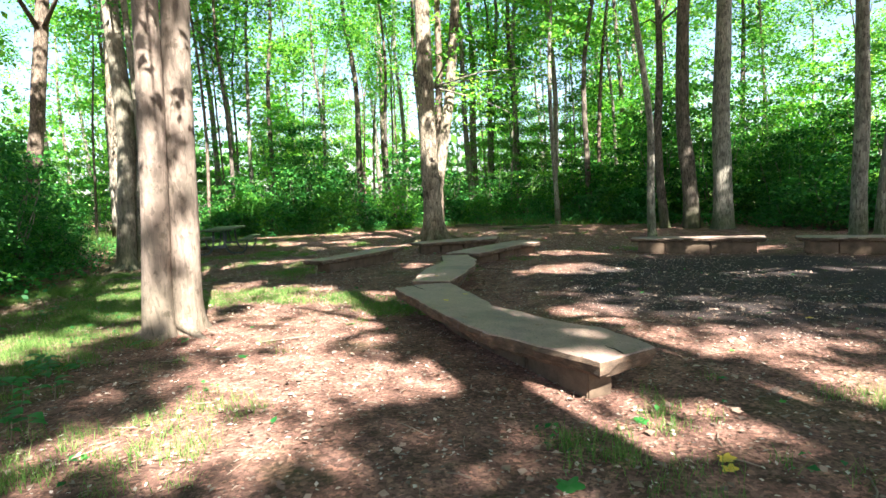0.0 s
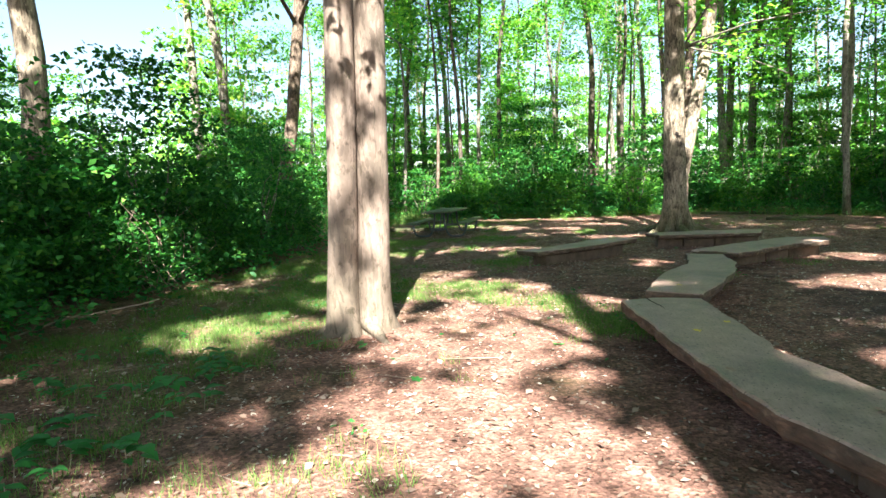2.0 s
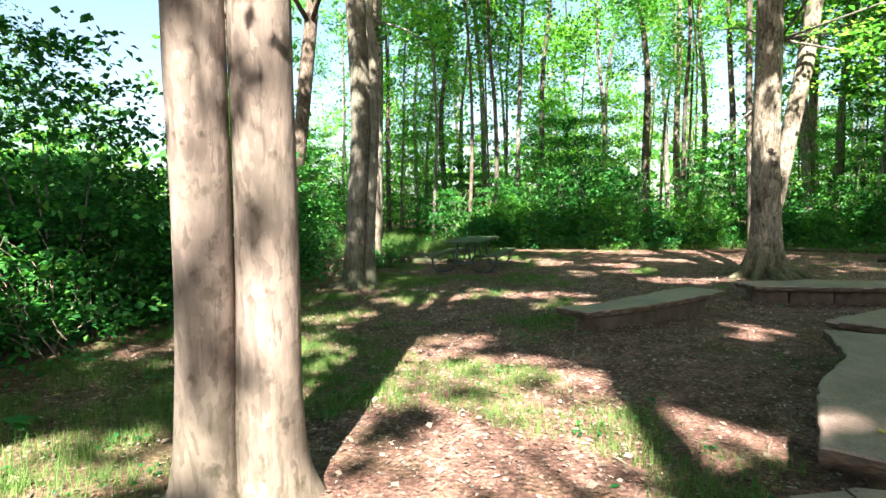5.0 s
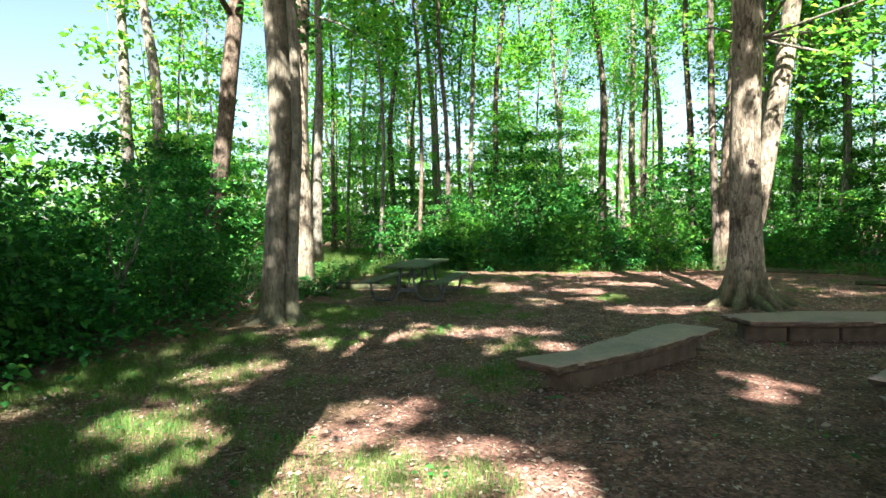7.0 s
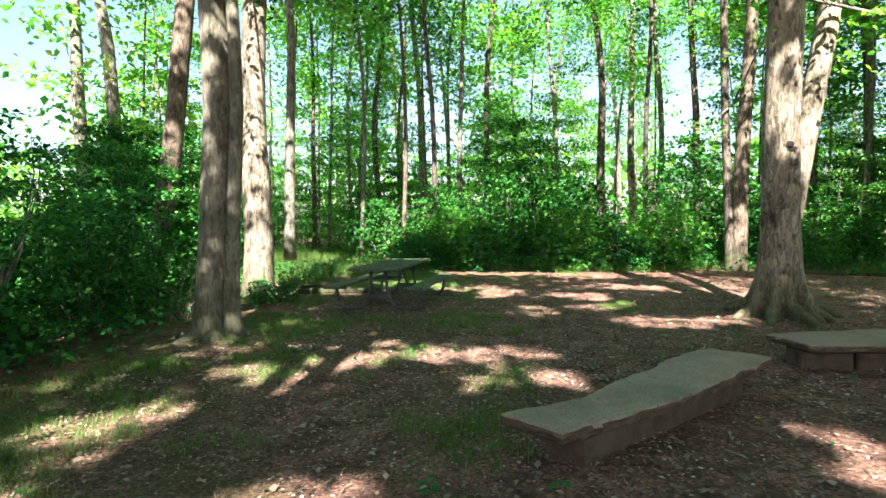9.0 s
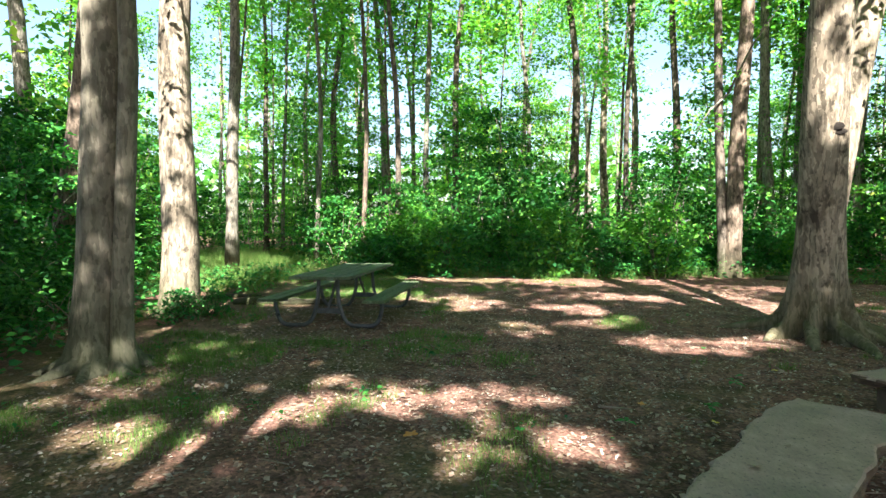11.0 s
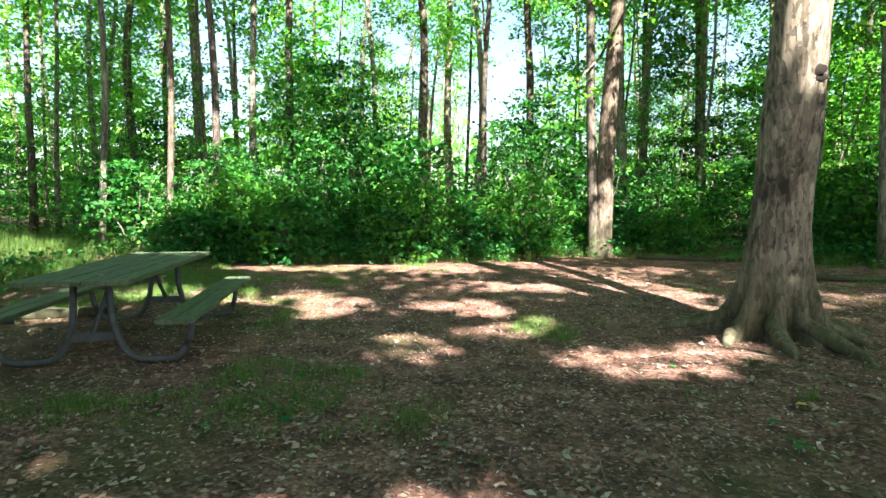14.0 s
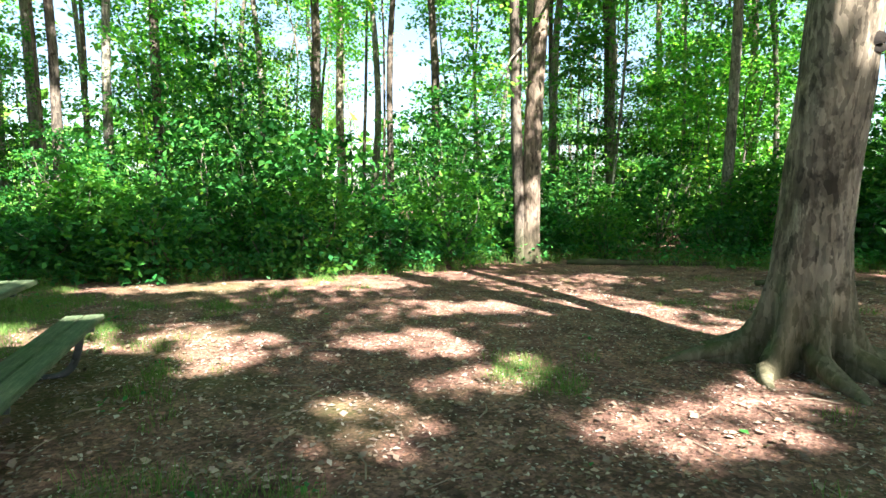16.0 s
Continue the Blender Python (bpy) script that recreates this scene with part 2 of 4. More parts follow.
# ---- mesh helpers ----
def mesh_of(name, verts, faces, *mats, smooth=False):
    me = bpy.data.meshes.new(name)
    me.from_pydata(verts, [], faces)
    for m in mats:
        me.materials.append(m)
    if smooth:
        me.polygons.foreach_set("use_smooth", [True] * len(me.polygons))
    me.update()
    return me


def quads_mesh(name, corners, mat):
    """One mesh of loose four-cornered leaves; corners: n x 4 x 3."""
    n = len(corners)
    me = bpy.data.meshes.new(name)
    me.vertices.add(n * 4)
    me.vertices.foreach_set("co", np.ascontiguousarray(corners, dtype=np.float32).ravel())
    me.loops.add(n * 4)
    me.loops.foreach_set("vertex_index", np.arange(n * 4, dtype=np.int32))
    me.polygons.add(n)
    me.polygons.foreach_set("loop_start", np.arange(0, n * 4, 4, dtype=np.int32))
    me.update(calc_edges=True)
    me.materials.append(mat)
    return me


def unit(v):
    return v / np.maximum(np.linalg.norm(v, axis=-1, keepdims=True), 1e-9)


def leaf_corners(c, normal, length, width, heading=None, fold=0.16):
    n = len(c)
    if heading is None:
        heading = rng.normal(size=(n, 3))
    side = unit(np.cross(normal, heading))
    ahead = np.cross(side, normal)
    length, width = np.asarray(length).reshape(-1, 1), np.asarray(width).reshape(-1, 1)
    lift = normal * length * fold
    return np.stack([c - ahead * length * 0.5, c + side * width * 0.5 + lift, c + ahead * length * 0.5, c - side * width * 0.5 + lift], 1)


def sprays(centres, per, radius, size, flat=0.28, tilt=0.25):
    """Leaves in flat fans round each centre, as beech and maple twigs carry them."""
    k = len(centres)
    up = unit(np.concatenate([rng.normal(0, tilt, (k, 2)), np.ones((k, 1))], 1))
    c = np.repeat(centres, per, 0)
    u = np.repeat(up, per, 0)
    a, r = rng.uniform(0, 2 * np.pi, k * per), radius * np.sqrt(rng.uniform(0, 1, k * per))
    e1 = unit(np.cross(u, rng.normal(size=(1, 3))))
    e2 = np.cross(u, e1)
    off = e1 * (r * np.cos(a))[:, None] + e2 * (r * np.sin(a))[:, None]
    c = c + off + u * rng.normal(0, radius * 0.10, (k * per, 1)) - np.array([0, 0, 1.0]) * (r ** 2 / radius * 0.3)[:, None]
    nrm = unit(u + rng.normal(0, flat, (k * per, 3)))
    ln = size * rng.uniform(0.65, 1.3, k * per)
    return leaf_corners(c, nrm, ln, ln * rng.uniform(0.5, 0.72, k * per), off + rng.normal(0, radius * 0.4, off.shape))


def tube_data(points, radii, segs=8, wobble=0.0, lobes=None):
    pts = [Vector(p) for p in points]
    verts, faces = [], []
    for i, p in enumerate(pts):
        d = (pts[min(i + 1, len(pts) - 1)] - pts[max(i - 1, 0)]).normalized()
        ref = Vector((1, 0, 0)) if abs(d.x) < 0.8 else Vector((0, 1, 0))
        e1 = d.cross(ref).normalized()
        e2 = d.cross(e1)
        for s in range(segs):
            a = 2 * math.pi * s / segs
            r = radii[i]
            if wobble:
                r *= 1 + wobble * noise.noise((p.x * 3 + math.cos(a) * 1.3, p.y * 3 + math.sin(a) * 1.3, p.z * 1.1))
            if lobes:
                r *= lobes(a, p)
            verts.append(p + e1 * (r * math.cos(a)) + e2 * (r * math.sin(a)))
    for i in range(len(pts) - 1):
        for s in range(segs):
            t = (s + 1) % segs
            faces.append((i * segs + s, i * segs + t, (i + 1) * segs + t, (i + 1) * segs + s))
    faces.append(tuple(range(segs))[::-1])
    faces.append(tuple(range((len(pts) - 1) * segs, len(pts) * segs)))
    return verts, faces


def tube(name, points, radii, mat, segs=8, wobble=0.0, lobes=None):
    return mesh_of(name, *tube_data(points, radii, segs, wobble, lobes), mat, smooth=True)


def part(name, me, parent, label="", m=None):
    o = new(name, me)
    o.parent = parent
    if m is not None:
        o.matrix_local = m
    return tagged(o, label=label) if label else o


def thing(name, x, y, z, label, category, group="", rz=0.0):
    o = new(name)
    o.matrix_world = pose(x, y, z, 0, 0, rz)
    return tagged(o, label=label, category=category, group=group)


# ---- ground ----
def smooth01(t):
    t = min(max(t, 0.0), 1.0)
    return t * t * (3 - 2 * t)


def rise(x, y):
    z = 0.11 * smooth01((y - 13.5) / 8) + 0.5 * smooth01((y - 28) / 40)
    z += 0.03 * noise.noise((x * 0.5, y * 0.5, 0)) + 0.012 * noise.noise((x * 2.1, y * 2.1, 3))
    return z


def axis(lo, hi, fine_lo, fine_hi, step):
    inner = list(np.arange(fine_lo, fine_hi, step))
    left = [fine_lo - 1.5 * 1.45 ** i for i in range(1, 20)]
    right = [fine_hi + 1.5 * 1.45 ** i for i in range(20)]
    return [v for v in left[::-1] if v > lo] + inner + [v for v in right if v < hi]


xs, ys = axis(-900, 900, -9, 14, 0.22), axis(-900, 900, -4, 26, 0.22)
gv = [(x, y, rise(x, y)) for y in ys for x in xs]
gf = [(j * len(xs) + i, j * len(xs) + i + 1, (j + 1) * len(xs) + i + 1, (j + 1) * len(xs) + i) for j in range(len(ys) - 1) for i in range(len(xs) - 1)]
tagged(new("ground", mesh_of("ground", gv, gf, SOIL, smooth=True)), label="bare reddish forest soil strewn with chips and leaf litter", category="ground", kind="structure")

# edge of the clearing, anticlockwise
EDGE = [(-5.0, -6), (13, -6), (14.5, 4), (14, 12), (12.5, 16.5), (9.2, 20.4), (6.8, 22.3), (4.6, 24.2), (2.6, 24.1), (1.6, 23.3), (-1, 23.2), (-4.5, 23.4), (-7.0, 21.2), (-7.0, 17), (-6.1, 13.5), (-5.4, 10), (-5.3, 7), (-4.7, 5), (-4.2, 2)]


def inside(x, y):
    hit = False
    for (x1, y1), (x2, y2) in zip(EDGE, EDGE[1:] + EDGE[:1]):
        if (y1 > y) != (y2 > y) and x < (x2 - x1) * (y - y1) / (y2 - y1) + x1:
            hit = not hit
    return hit


def edge_distance(x, y):
    best = 1e9
    for (x1, y1), (x2, y2) in zip(EDGE, EDGE[1:] + EDGE[:1]):
        dx, dy = x2 - x1, y2 - y1
        t = min(max(((x - x1) * dx + (y - y1) * dy) / (dx * dx + dy * dy), 0), 1)
        best = min(best, math.hypot(x - x1 - t * dx, y - y1 - t * dy))
    return best


# ---- sunlit openings in the crowns ----
# x, y and half widths of the patches of sun on the ground
GLADES = [(0.05, 6.0, 0.75, 0.75), (0.0, 7.8, 1.1, 0.7), (0.3, 4.3, 0.8, 0.7), (-0.6, 3.2, 0.5, 0.35), (-2.8, 6.3, 0.8, 0.5), (2.3, 3.0, 0.5, 0.4),
          (2.9, 6.0, 0.7, 0.5), (3.8, 4.4, 0.8, 0.6), (4.3, 9.7, 1.2, 0.5), (7.4, 7.9, 1.0, 0.4), (-1.1, 6.2, 0.3, 0.5), (-1.8, 9.9, 0.45, 0.5),
          (-0.85, 8.95, 0.95, 0.85), (1.6, 11.6, 0.3, 0.3), (-1.6, 13.8, 0.8, 0.5), (-2.7, 13.2, 0.35, 0.25), (-0.8, 12.9, 0.4, 0.4), (1.0, 16.3, 0.85, 0.5),
          (-1.1, 16.7, 0.35, 0.4), (-2.2, 19.0, 0.5, 0.7), (0.0, 17.4, 0.5, 0.3), (-0.4, 18.5, 0.5, 0.35), (1.3, 19.8, 1.0, 0.5), (0.0, 22.6, 1.3, 0.7)]
LANE = [(8.3, 11.2, 1.2, 0.5), (5.0, 12.3, 0.9, 0.5), (2.9, 21.6, 1.0, 0.7), (-2.5, 22.6, 1.6, 0.5), (4.2, 3.0, 0.5, 0.3), (-6.6, 17.6, 0.8, 0.5), (-8.3, 21.2, 2.2, 1.8), (-10.3, 25.5, 2.8, 2.2), (-7.5, 27, 1.5, 2.0), (-3.2, 9.3, 0.35, 0.25), (-3.7, 11.0, 0.35, 0.25), (-3.2, 12.4, 0.4, 0.25), (-2.5, 7.6, 0.3, 0.25),
        (5.5, 28.5, 2.0, 1.5), (8.8, 27.5, 2.0, 1.5), (-6.0, 28.0, 2.0, 1.5), (12, 25, 2.0, 1.5), (-5.9, 9.0, 0.45, 0.4), (-4.0, 19.6, 1.0, 0.5), (-5.3, 18.4, 0.6, 0.35)]
# trunks that stand in the sun: x, y, height of the lit stretch
LIT_TRUNKS = [(-1.5, 6.3, 3.0), (3.15, 17.3, 5.5), (-6.2, 16.9, 6.0), (3.4, 24.1, 1.7)]


# where the crowns are thin and the ground is dappled: x, y, half widths, share of light
THIN = [(-0.1, 5.6, 1.05, 3.2, 0.72), (3.6, 5.2, 1.6, 2.4, 0.4), (-1.2, 2.8, 0.9, 1.0, 0.45), (-0.2, 20.6, 3.6, 2.8, 0.22)]


def lets_sun_through(p):
    """Which of the points p (n x 3) hang between the sun and a sunlit patch."""
    d = np.array(TO_SUN)
    g = p - d * (p[:, 2:3] / d[2])
    keep = np.zeros(len(p), bool)
    jit = rng.normal(0, 0.07, (len(p), 2))
    for x, y, a, b in GLADES + LANE:
        u, v = (g[:, 0] - x + jit[:, 0]) / (a + 0.20), (g[:, 1] - y + jit[:, 1]) / (b + 0.20)
        turn = np.arctan2(v, u)
        rim = 0.92 + 0.22 * np.sin(2 * turn + 7 * x) + 0.16 * np.sin(3 * turn + 5 * y) + 0.12 * np.sin(7 * turn + 3 * x)
        keep |= (u * u + v * v < rim * rim) & (rng.uniform(size=len(p)) < 0.95)
    for x, y, a, b, share in THIN:
        keep |= (((g[:, 0] - x) / a) ** 2 + ((g[:, 1] - y) / b) ** 2 < 1) & (rng.uniform(size=len(p)) < share)
    for x, y, h in LIT_TRUNKS:
        k = (p[:, 1] - y) / d[1]
        q = p - d * k[:, None]
        keep |= (k > 0) & (np.abs(q[:, 0] - x) < 0.45) & (q[:, 2] < h) & (q[:, 2] > 0) & (rng.uniform(size=len(p)) < 0.88)
    return keep


# ---- trees ----
def bent(x0, y0, z0, x1, y1, z1, n, sway, seed):
    out = []
    for i in range(n + 1):
        t = i / n
        out.append((x0 + (x1 - x0) * t + sway * noise.noise((seed, t * 2.2, 0)) * t, y0 + (y1 - y0) * t + sway * noise.noise((seed, 5, t * 2.2)) * t, z0 + (z1 - z0) * t))
    return out


def flare_profile(amount, lobe_count, phase, reach):
    def lobe(a, p):
        near = math.exp(-max(p.z, 0) / reach)
        ridge = (0.5 + 0.5 * math.cos(lobe_count * a + phase + 0.5 * math.sin(2 * a))) ** 1.8
        hollow = 0.45 * near * (1 - ridge) ** 4 if amount > 1.2 else 0
        return 1 - hollow + amount * (0.30 * math.exp(-max(p.z, 0) / (1.6 * reach)) + 0.8 * near * near * ridge) + 0.05 * math.cos(2 * a + phase)
    return lobe


def stem(parent, name, mat, r0, height, lean=(0, 0), flare=0.0, lobes=5, sway=0.5, start=(0, 0), seed=1.0, segs=14, top=0.35, label="", reach=0.28):
    heights = [-0.15, 0, 0.08, 0.18, 0.32, 0.5, 0.75, 1.1, 1.6, 2.2, 3, 4, 5.2, 6.6, 8.2, 10, 12, 14, 16.5, 19]
    heights = [h for h in heights if h < height] + [height]
    pts, rad = [], []
    for h in heights:
        t = max(h, 0) / height
        pts.append((start[0] + lean[0] * h + sway * noise.noise((seed, h * 0.16, 0)) * min(h, 3) / 3, start[1] + lean[1] * h + sway * noise.noise((seed, 9, h * 0.16)) * min(h, 3) / 3, h))
        rad.append(r0 * (1 - (1 - top) * t))
    me = tube(name, pts, rad, mat, segs, 0.10, flare_profile(flare, lobes, seed, reach) if flare else None)
    part(name, me, parent, label)
    return pts, rad


def limbs(parent, mat, pts, rad, count, lo, span, seed):
    r = random.Random(seed)
    ends = []
    for _ in range(count):
        i = r.randrange(*lo)
        i = min(i, len(pts) - 2)
        p, a = Vector(pts[i]), r.uniform(0, 6.28)
        ln = span * r.uniform(0.6, 1.1)
        e = p + Vector((math.cos(a) * ln, math.sin(a) * ln, ln * r.uniform(0.25, 0.8)))
        mid = p.lerp(e, 0.5) + Vector((0, 0, ln * 0.08))
        part("limb", tube("limb", [p, mid, e], [rad[i] * 0.42, rad[i] * 0.3, rad[i] * 0.1], mat, 6), parent)
        ends += [mid, e]
    return ends


def crown_cloud(n, centre, rx, rz):
    """Spray centres in lumps inside an ellipsoid."""
    lumps = unit(rng.normal(size=(max(n // 14, 4), 3))) * rng.uniform(0.35, 1.0, (max(n // 14, 4), 1))
    c = lumps[rng.integers(0, len(lumps), n)] + rng.normal(0, 0.20, (n, 3))
    return np.array(centre) + c * np.array([rx, rx, rz])


def add_crown(tree, centre, rx, rz, n, size, mat, per=14, radius=0.6):
    """A crown of leaf sprays; gaps stay where the sun reaches the ground below."""
    o = np.array(tree.matrix_world.translation)
    q = sprays(crown_cloud(n, o + np.array(centre), rx, rz), per, radius, size)
    q = q[~lets_sun_through(q.mean(1))]
    tagged(part("crown", quads_mesh("crown", q - o, mat), tree), kind="stuff")


def root(parent, mat, a, r0, length, thick, seed):
    r = random.Random(seed)
    pts, rad = [], []
    for i in range(9):
        t = i / 8
        d = r0 + length * t
        aa = a + 0.25 * math.sin(seed + t * 3) * t
        pts.append((math.cos(aa) * d, math.sin(aa) * d, 1.9 * thick * (1 - t) ** 1.8 - 0.015 - 0.5 * thick * t))
        rad.append(thick * (1 - 0.8 * t))
    part("root", tube("root", pts, rad, mat, 8, 0.25), parent)


def tree(x, y, r0, height, mat, label, lean=(0, 0), flare=0.6, lobe_count=5, sway=0.4, seed=1.0, roots=0, crown=True, rx=4.4, rz=3.0, n=380, size=0.30, leaf=LEAF, limb_count=6, reach=0.28, top=0.35, segs=24):
    t = thing("tree", x, y, rise(x, y), label, "tree", "trees round the clearing")
    pts, rad = stem(t, "trunk", mat, r0, height, lean, flare, lobe_count, sway, seed=seed, reach=reach, top=top, segs=segs)
    for i in range(roots):
        root(t, mat, seed + i * 6.28 / roots + 0.3 * math.sin(i * 2.3), r0 * 0.45, r0 * (1.9 + 0.8 * math.sin(i * 1.7 + seed)), r0 * 0.30, seed + i)
    limbs(t, mat, pts, rad, limb_count, (max(len(pts) - 6, 1), len(pts) - 1), 2.6, int(seed * 10))
    if crown:
        add_crown(t, (pts[-2][0], pts[-2][1], height - rz * 0.5), rx, rz, n, size, leaf)
    return t


# the trees of the clearing, nearest to the path first
twin = thing("tree", -1.56, 6.40, 0.0, "pale grey beech with two trunks grown from one foot", "tree", "trees round the clearing")
stem(twin, "trunk", BEECH, 0.142, 15, (0.060, -0.080), 0.85, 4, 0.12, (-0.11, -0.09), 2.3, 24, reach=0.30)
stem(twin, "trunk", BEECH, 0.165, 16, (0.080, -0.060), 0.85, 4, 0.12, (0.128, 0.08), 4.1, 24, reach=0.30)
for i, (a, ln) in enumerate([(-0.5, 0.62), (-1.5, 0.36), (-2.3, 0.42), (3.5, 0.5), (2.2, 0.4), (0.6, 0.4)]):
    root(twin, BEECH, a, 0.12, ln, 0.08, 3.0 + i)
add_crown(twin, (0.6, 0, 12.5), 6.4, 2.6, 760, 0.30, LEAF)
# extra crowns above the view, added to shade the ground further on
add_crown(twin, (5.2, 1.2, 12.8), 4.6, 2.2, 430, 0.30, LEAF)
add_crown(twin, (1.0, 3.6, 12.6), 3.6, 2.0, 260, 0.30, LEAF)
add_crown(twin, (3.4, -4.4, 12.9), 3.6, 1.8, 330, 0.30, LEAF)

beech = tree(-5.13, 14.15, 0.245, 16, GREYBEECH, "tall grey beech with a fused second stem and mossy spreading roots", (0.012, 0.0), 1.05, 5, 0.3, 6.2, 7)
stem(beech, "second_stem", GREYBEECH, 0.10, 14, (0.016, 0.0), 0.9, 4, 0.3, (0.325, -0.10), 6.2, 16, label="slim second stem beside a dark cleft", reach=0.35)
for i, (a, ln) in enumerate([(-2.3, 0.55), (-1.7, 0.62), (-1.1, 0.5), (-0.5, 0.7), (-2.9, 0.5)]):
    root(beech, GREYBEECH, a, 0.18, ln + 0.1, 0.09, 71.0 + i)
maple = tree(2.57, 17.0, 0.270, 17, MAPLE, "leaning maple with flaking bark, dark knots and buttress roots", (-0.014, -0.13), 1.55, 9, 0.30, 1.7, 0, reach=0.42, segs=90)
for i in range(9):
    root(maple, MAPLE, math.pi / 2 + (2 * math.pi * i - 1.7) / 9, 0.34, (0.95, 0.7, 1.1, 0.65, 0.8, 1.0, 0.7, 0.9, 0.8)[i], 0.10, 40.0 + i)
part("second_stem", tube("second_stem", [(0.04, 0.04, 0.9), (0.18, 0.13, 1.7), (0.37, 0.22, 2.8), (0.63, 0.30, 4.2), (0.90, 0.36, 6.5), (1.2, 0.4, 10), (1.5, 0.5, 14)], [0.14, 0.165, 0.165, 0.155, 0.14, 0.10, 0.05], MAPLE, 16, 0.12), maple, "paler second stem")
for a, z, r in ((4.25, 2.48, 0.10), (4.6, 2.42, 0.07), (3.85, 1.74, 0.08)):
    knot = bmesh.new()
    bmesh.ops.create_icosphere(knot, subdivisions=2, radius=r, matrix=Matrix.Diagonal((0.16, 1.3, 0.55, 1)))
    for v in knot.verts:
        v.co *= 1 + 0.25 * noise.noise(v.co * 14)
    me = bpy.data.meshes.new("knot")
    knot.to_mesh(me)
    me.materials.append(SCAR)
    part("knot", me, maple, "dark swollen knot", pose(-0.014 * z + 0.225 * math.cos(a), -0.13 * z + 0.225 * math.sin(a), z, 0, 0, math.degrees(a)))
pale = tree(-6.3, 16.95, 0.27, 16, MAPLE, "sunlit maple trunk with climbing leaves at its foot", (0.012, 0.01), 0.5, 5, 0.4, 3.6, 4)
fork = thing("tree", 3.45, 24.1, rise(3.45, 24.1), "forked sunlit maple with one dark and one pale stem", "tree", "trees round the clearing")
stem(fork, "trunk", DARK2, 0.20, 15, (0.034, 0.0), 0.45, 5, 0.25, (0.06, 0.0), 2.9, 14)
stem(fork, "trunk", DARK, 0.13, 14, (-0.030, 0.02), 0.3, 4, 0.25, (-0.13, 0.0), 7.7, 12, label="dark slender second stem")
add_crown(fork, (0.2, 0, 12.5), 3.5, 3.0, 180, 0.30, LIT_LEAF)
tree(8.5, 14.9, 0.11, 13, GREY, "slender leaning grey sapling behind a bench", (-0.05, 0.02), 0.4, 4, 0.4, 5.4, 0, rx=3.0, n=140)
tree(11.6, 16.4, 0.30, 18, GREY, "stout straight grey trunk at the clearing edge", (0.0, 0.0), 0.4, 5, 0.25, 8.1, 4)
tree(11.0, 17.2, 0.24, 17, DARK, "dark furrowed trunk close behind a stout one", (-0.02, 0.0), 0.3, 5, 0.4, 9.3, 0)
tree(10.3, 17.6, 0.14, 15, DARK, "dark slender trunk in deep shade", (-0.015, 0.0), 0.3, 5, 0.4, 10.3, 0, rx=3.0, n=140)
tree(11.9, 11.7, 0.165, 16, GREY, "straight grey trunk behind a bench", (-0.01, 0.0), 0.35, 5, 0.25, 11.9, 3)
tree(12.75, 12.0, 0.11, 14, GREY, "slender grey trunk beside a thicker one", (0.04, 0.0), 0.3, 5, 0.3, 12.7, 0, rx=3.0, n=140)
tree(-9.9, 18.2, 0.24, 16, DARK2, "dark trunk leaning out of the thicket", (0.20, 0.0), 0.3, 5, 0.3, 13.3, 0)



def leafy_limb(t, start, end, n, leaf, size=0.13, spread=0.5, per=9, radius=0.3):
    """A thin living branch with fans of leaves along its outer half."""
    a, b = Vector(start), Vector(end)
    mid = a.lerp(b, 0.5) + Vector((0, 0, 0.15))
    limb = part("limb", tube("limb", [a, mid, b], [0.03, 0.02, 0.006], GREY, 6), t)
    f = rng.uniform(0.35, 1.05, (n, 1))
    c = np.array(a) * (1 - f) + np.array(b) * f + rng.normal(0, spread, (n, 3)) * np.array([1, 1, 0.45])
    tagged(part("spray", quads_mesh("spray", sprays(c, per, radius, size, 0.45, 0.3), leaf), limb, "fan of leaves on a low branch"), kind="stuff")


# branches above the view, added so that leaf shadows fall on the twin trunks
for end, n in (((0.75, -1.7, 5.2), 9), ((0.25, -2.4, 4.6), 9), ((1.2, -4.2, 5.4), 8)):
    leafy_limb(twin, (0.1, 0, 5.6), end, n, LEAF)
# low maple branches, their sunlit look put into the leaf colour
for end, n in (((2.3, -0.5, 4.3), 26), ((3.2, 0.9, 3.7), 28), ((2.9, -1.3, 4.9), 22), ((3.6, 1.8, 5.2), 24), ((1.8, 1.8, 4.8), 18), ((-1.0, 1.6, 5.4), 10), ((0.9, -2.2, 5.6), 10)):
    leafy_limb(maple, (0.1, -0.2, 4.6), end, n, LIT_LEAF)
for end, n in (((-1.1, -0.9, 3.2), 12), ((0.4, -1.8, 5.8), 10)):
    leafy_limb(fork, (-0.1, 0, 4.4), end, n, LIT_LEAF)
# sunward branch added to dapple the beech trunk with leaf shadows
leafy_limb(beech, (0.1, 0, 6.0), (0.9, -2.6, 6.2), 10, LEAF)
leafy_limb(beech, (0.1, 0, 6.5), (2.4, 1.2, 5.4), 16, LEAF)
# the two sunward branches are added to drop leaf shadows on this trunk
for end, n in (((0.9, -2.2, 5.4), 12), ((0.6, -1.6, 7.0), 10), ((2.2, -0.2, 5.0), 16)):
    leafy_limb(pale, (0.05, 0, 6.2), end, n, LEAF)

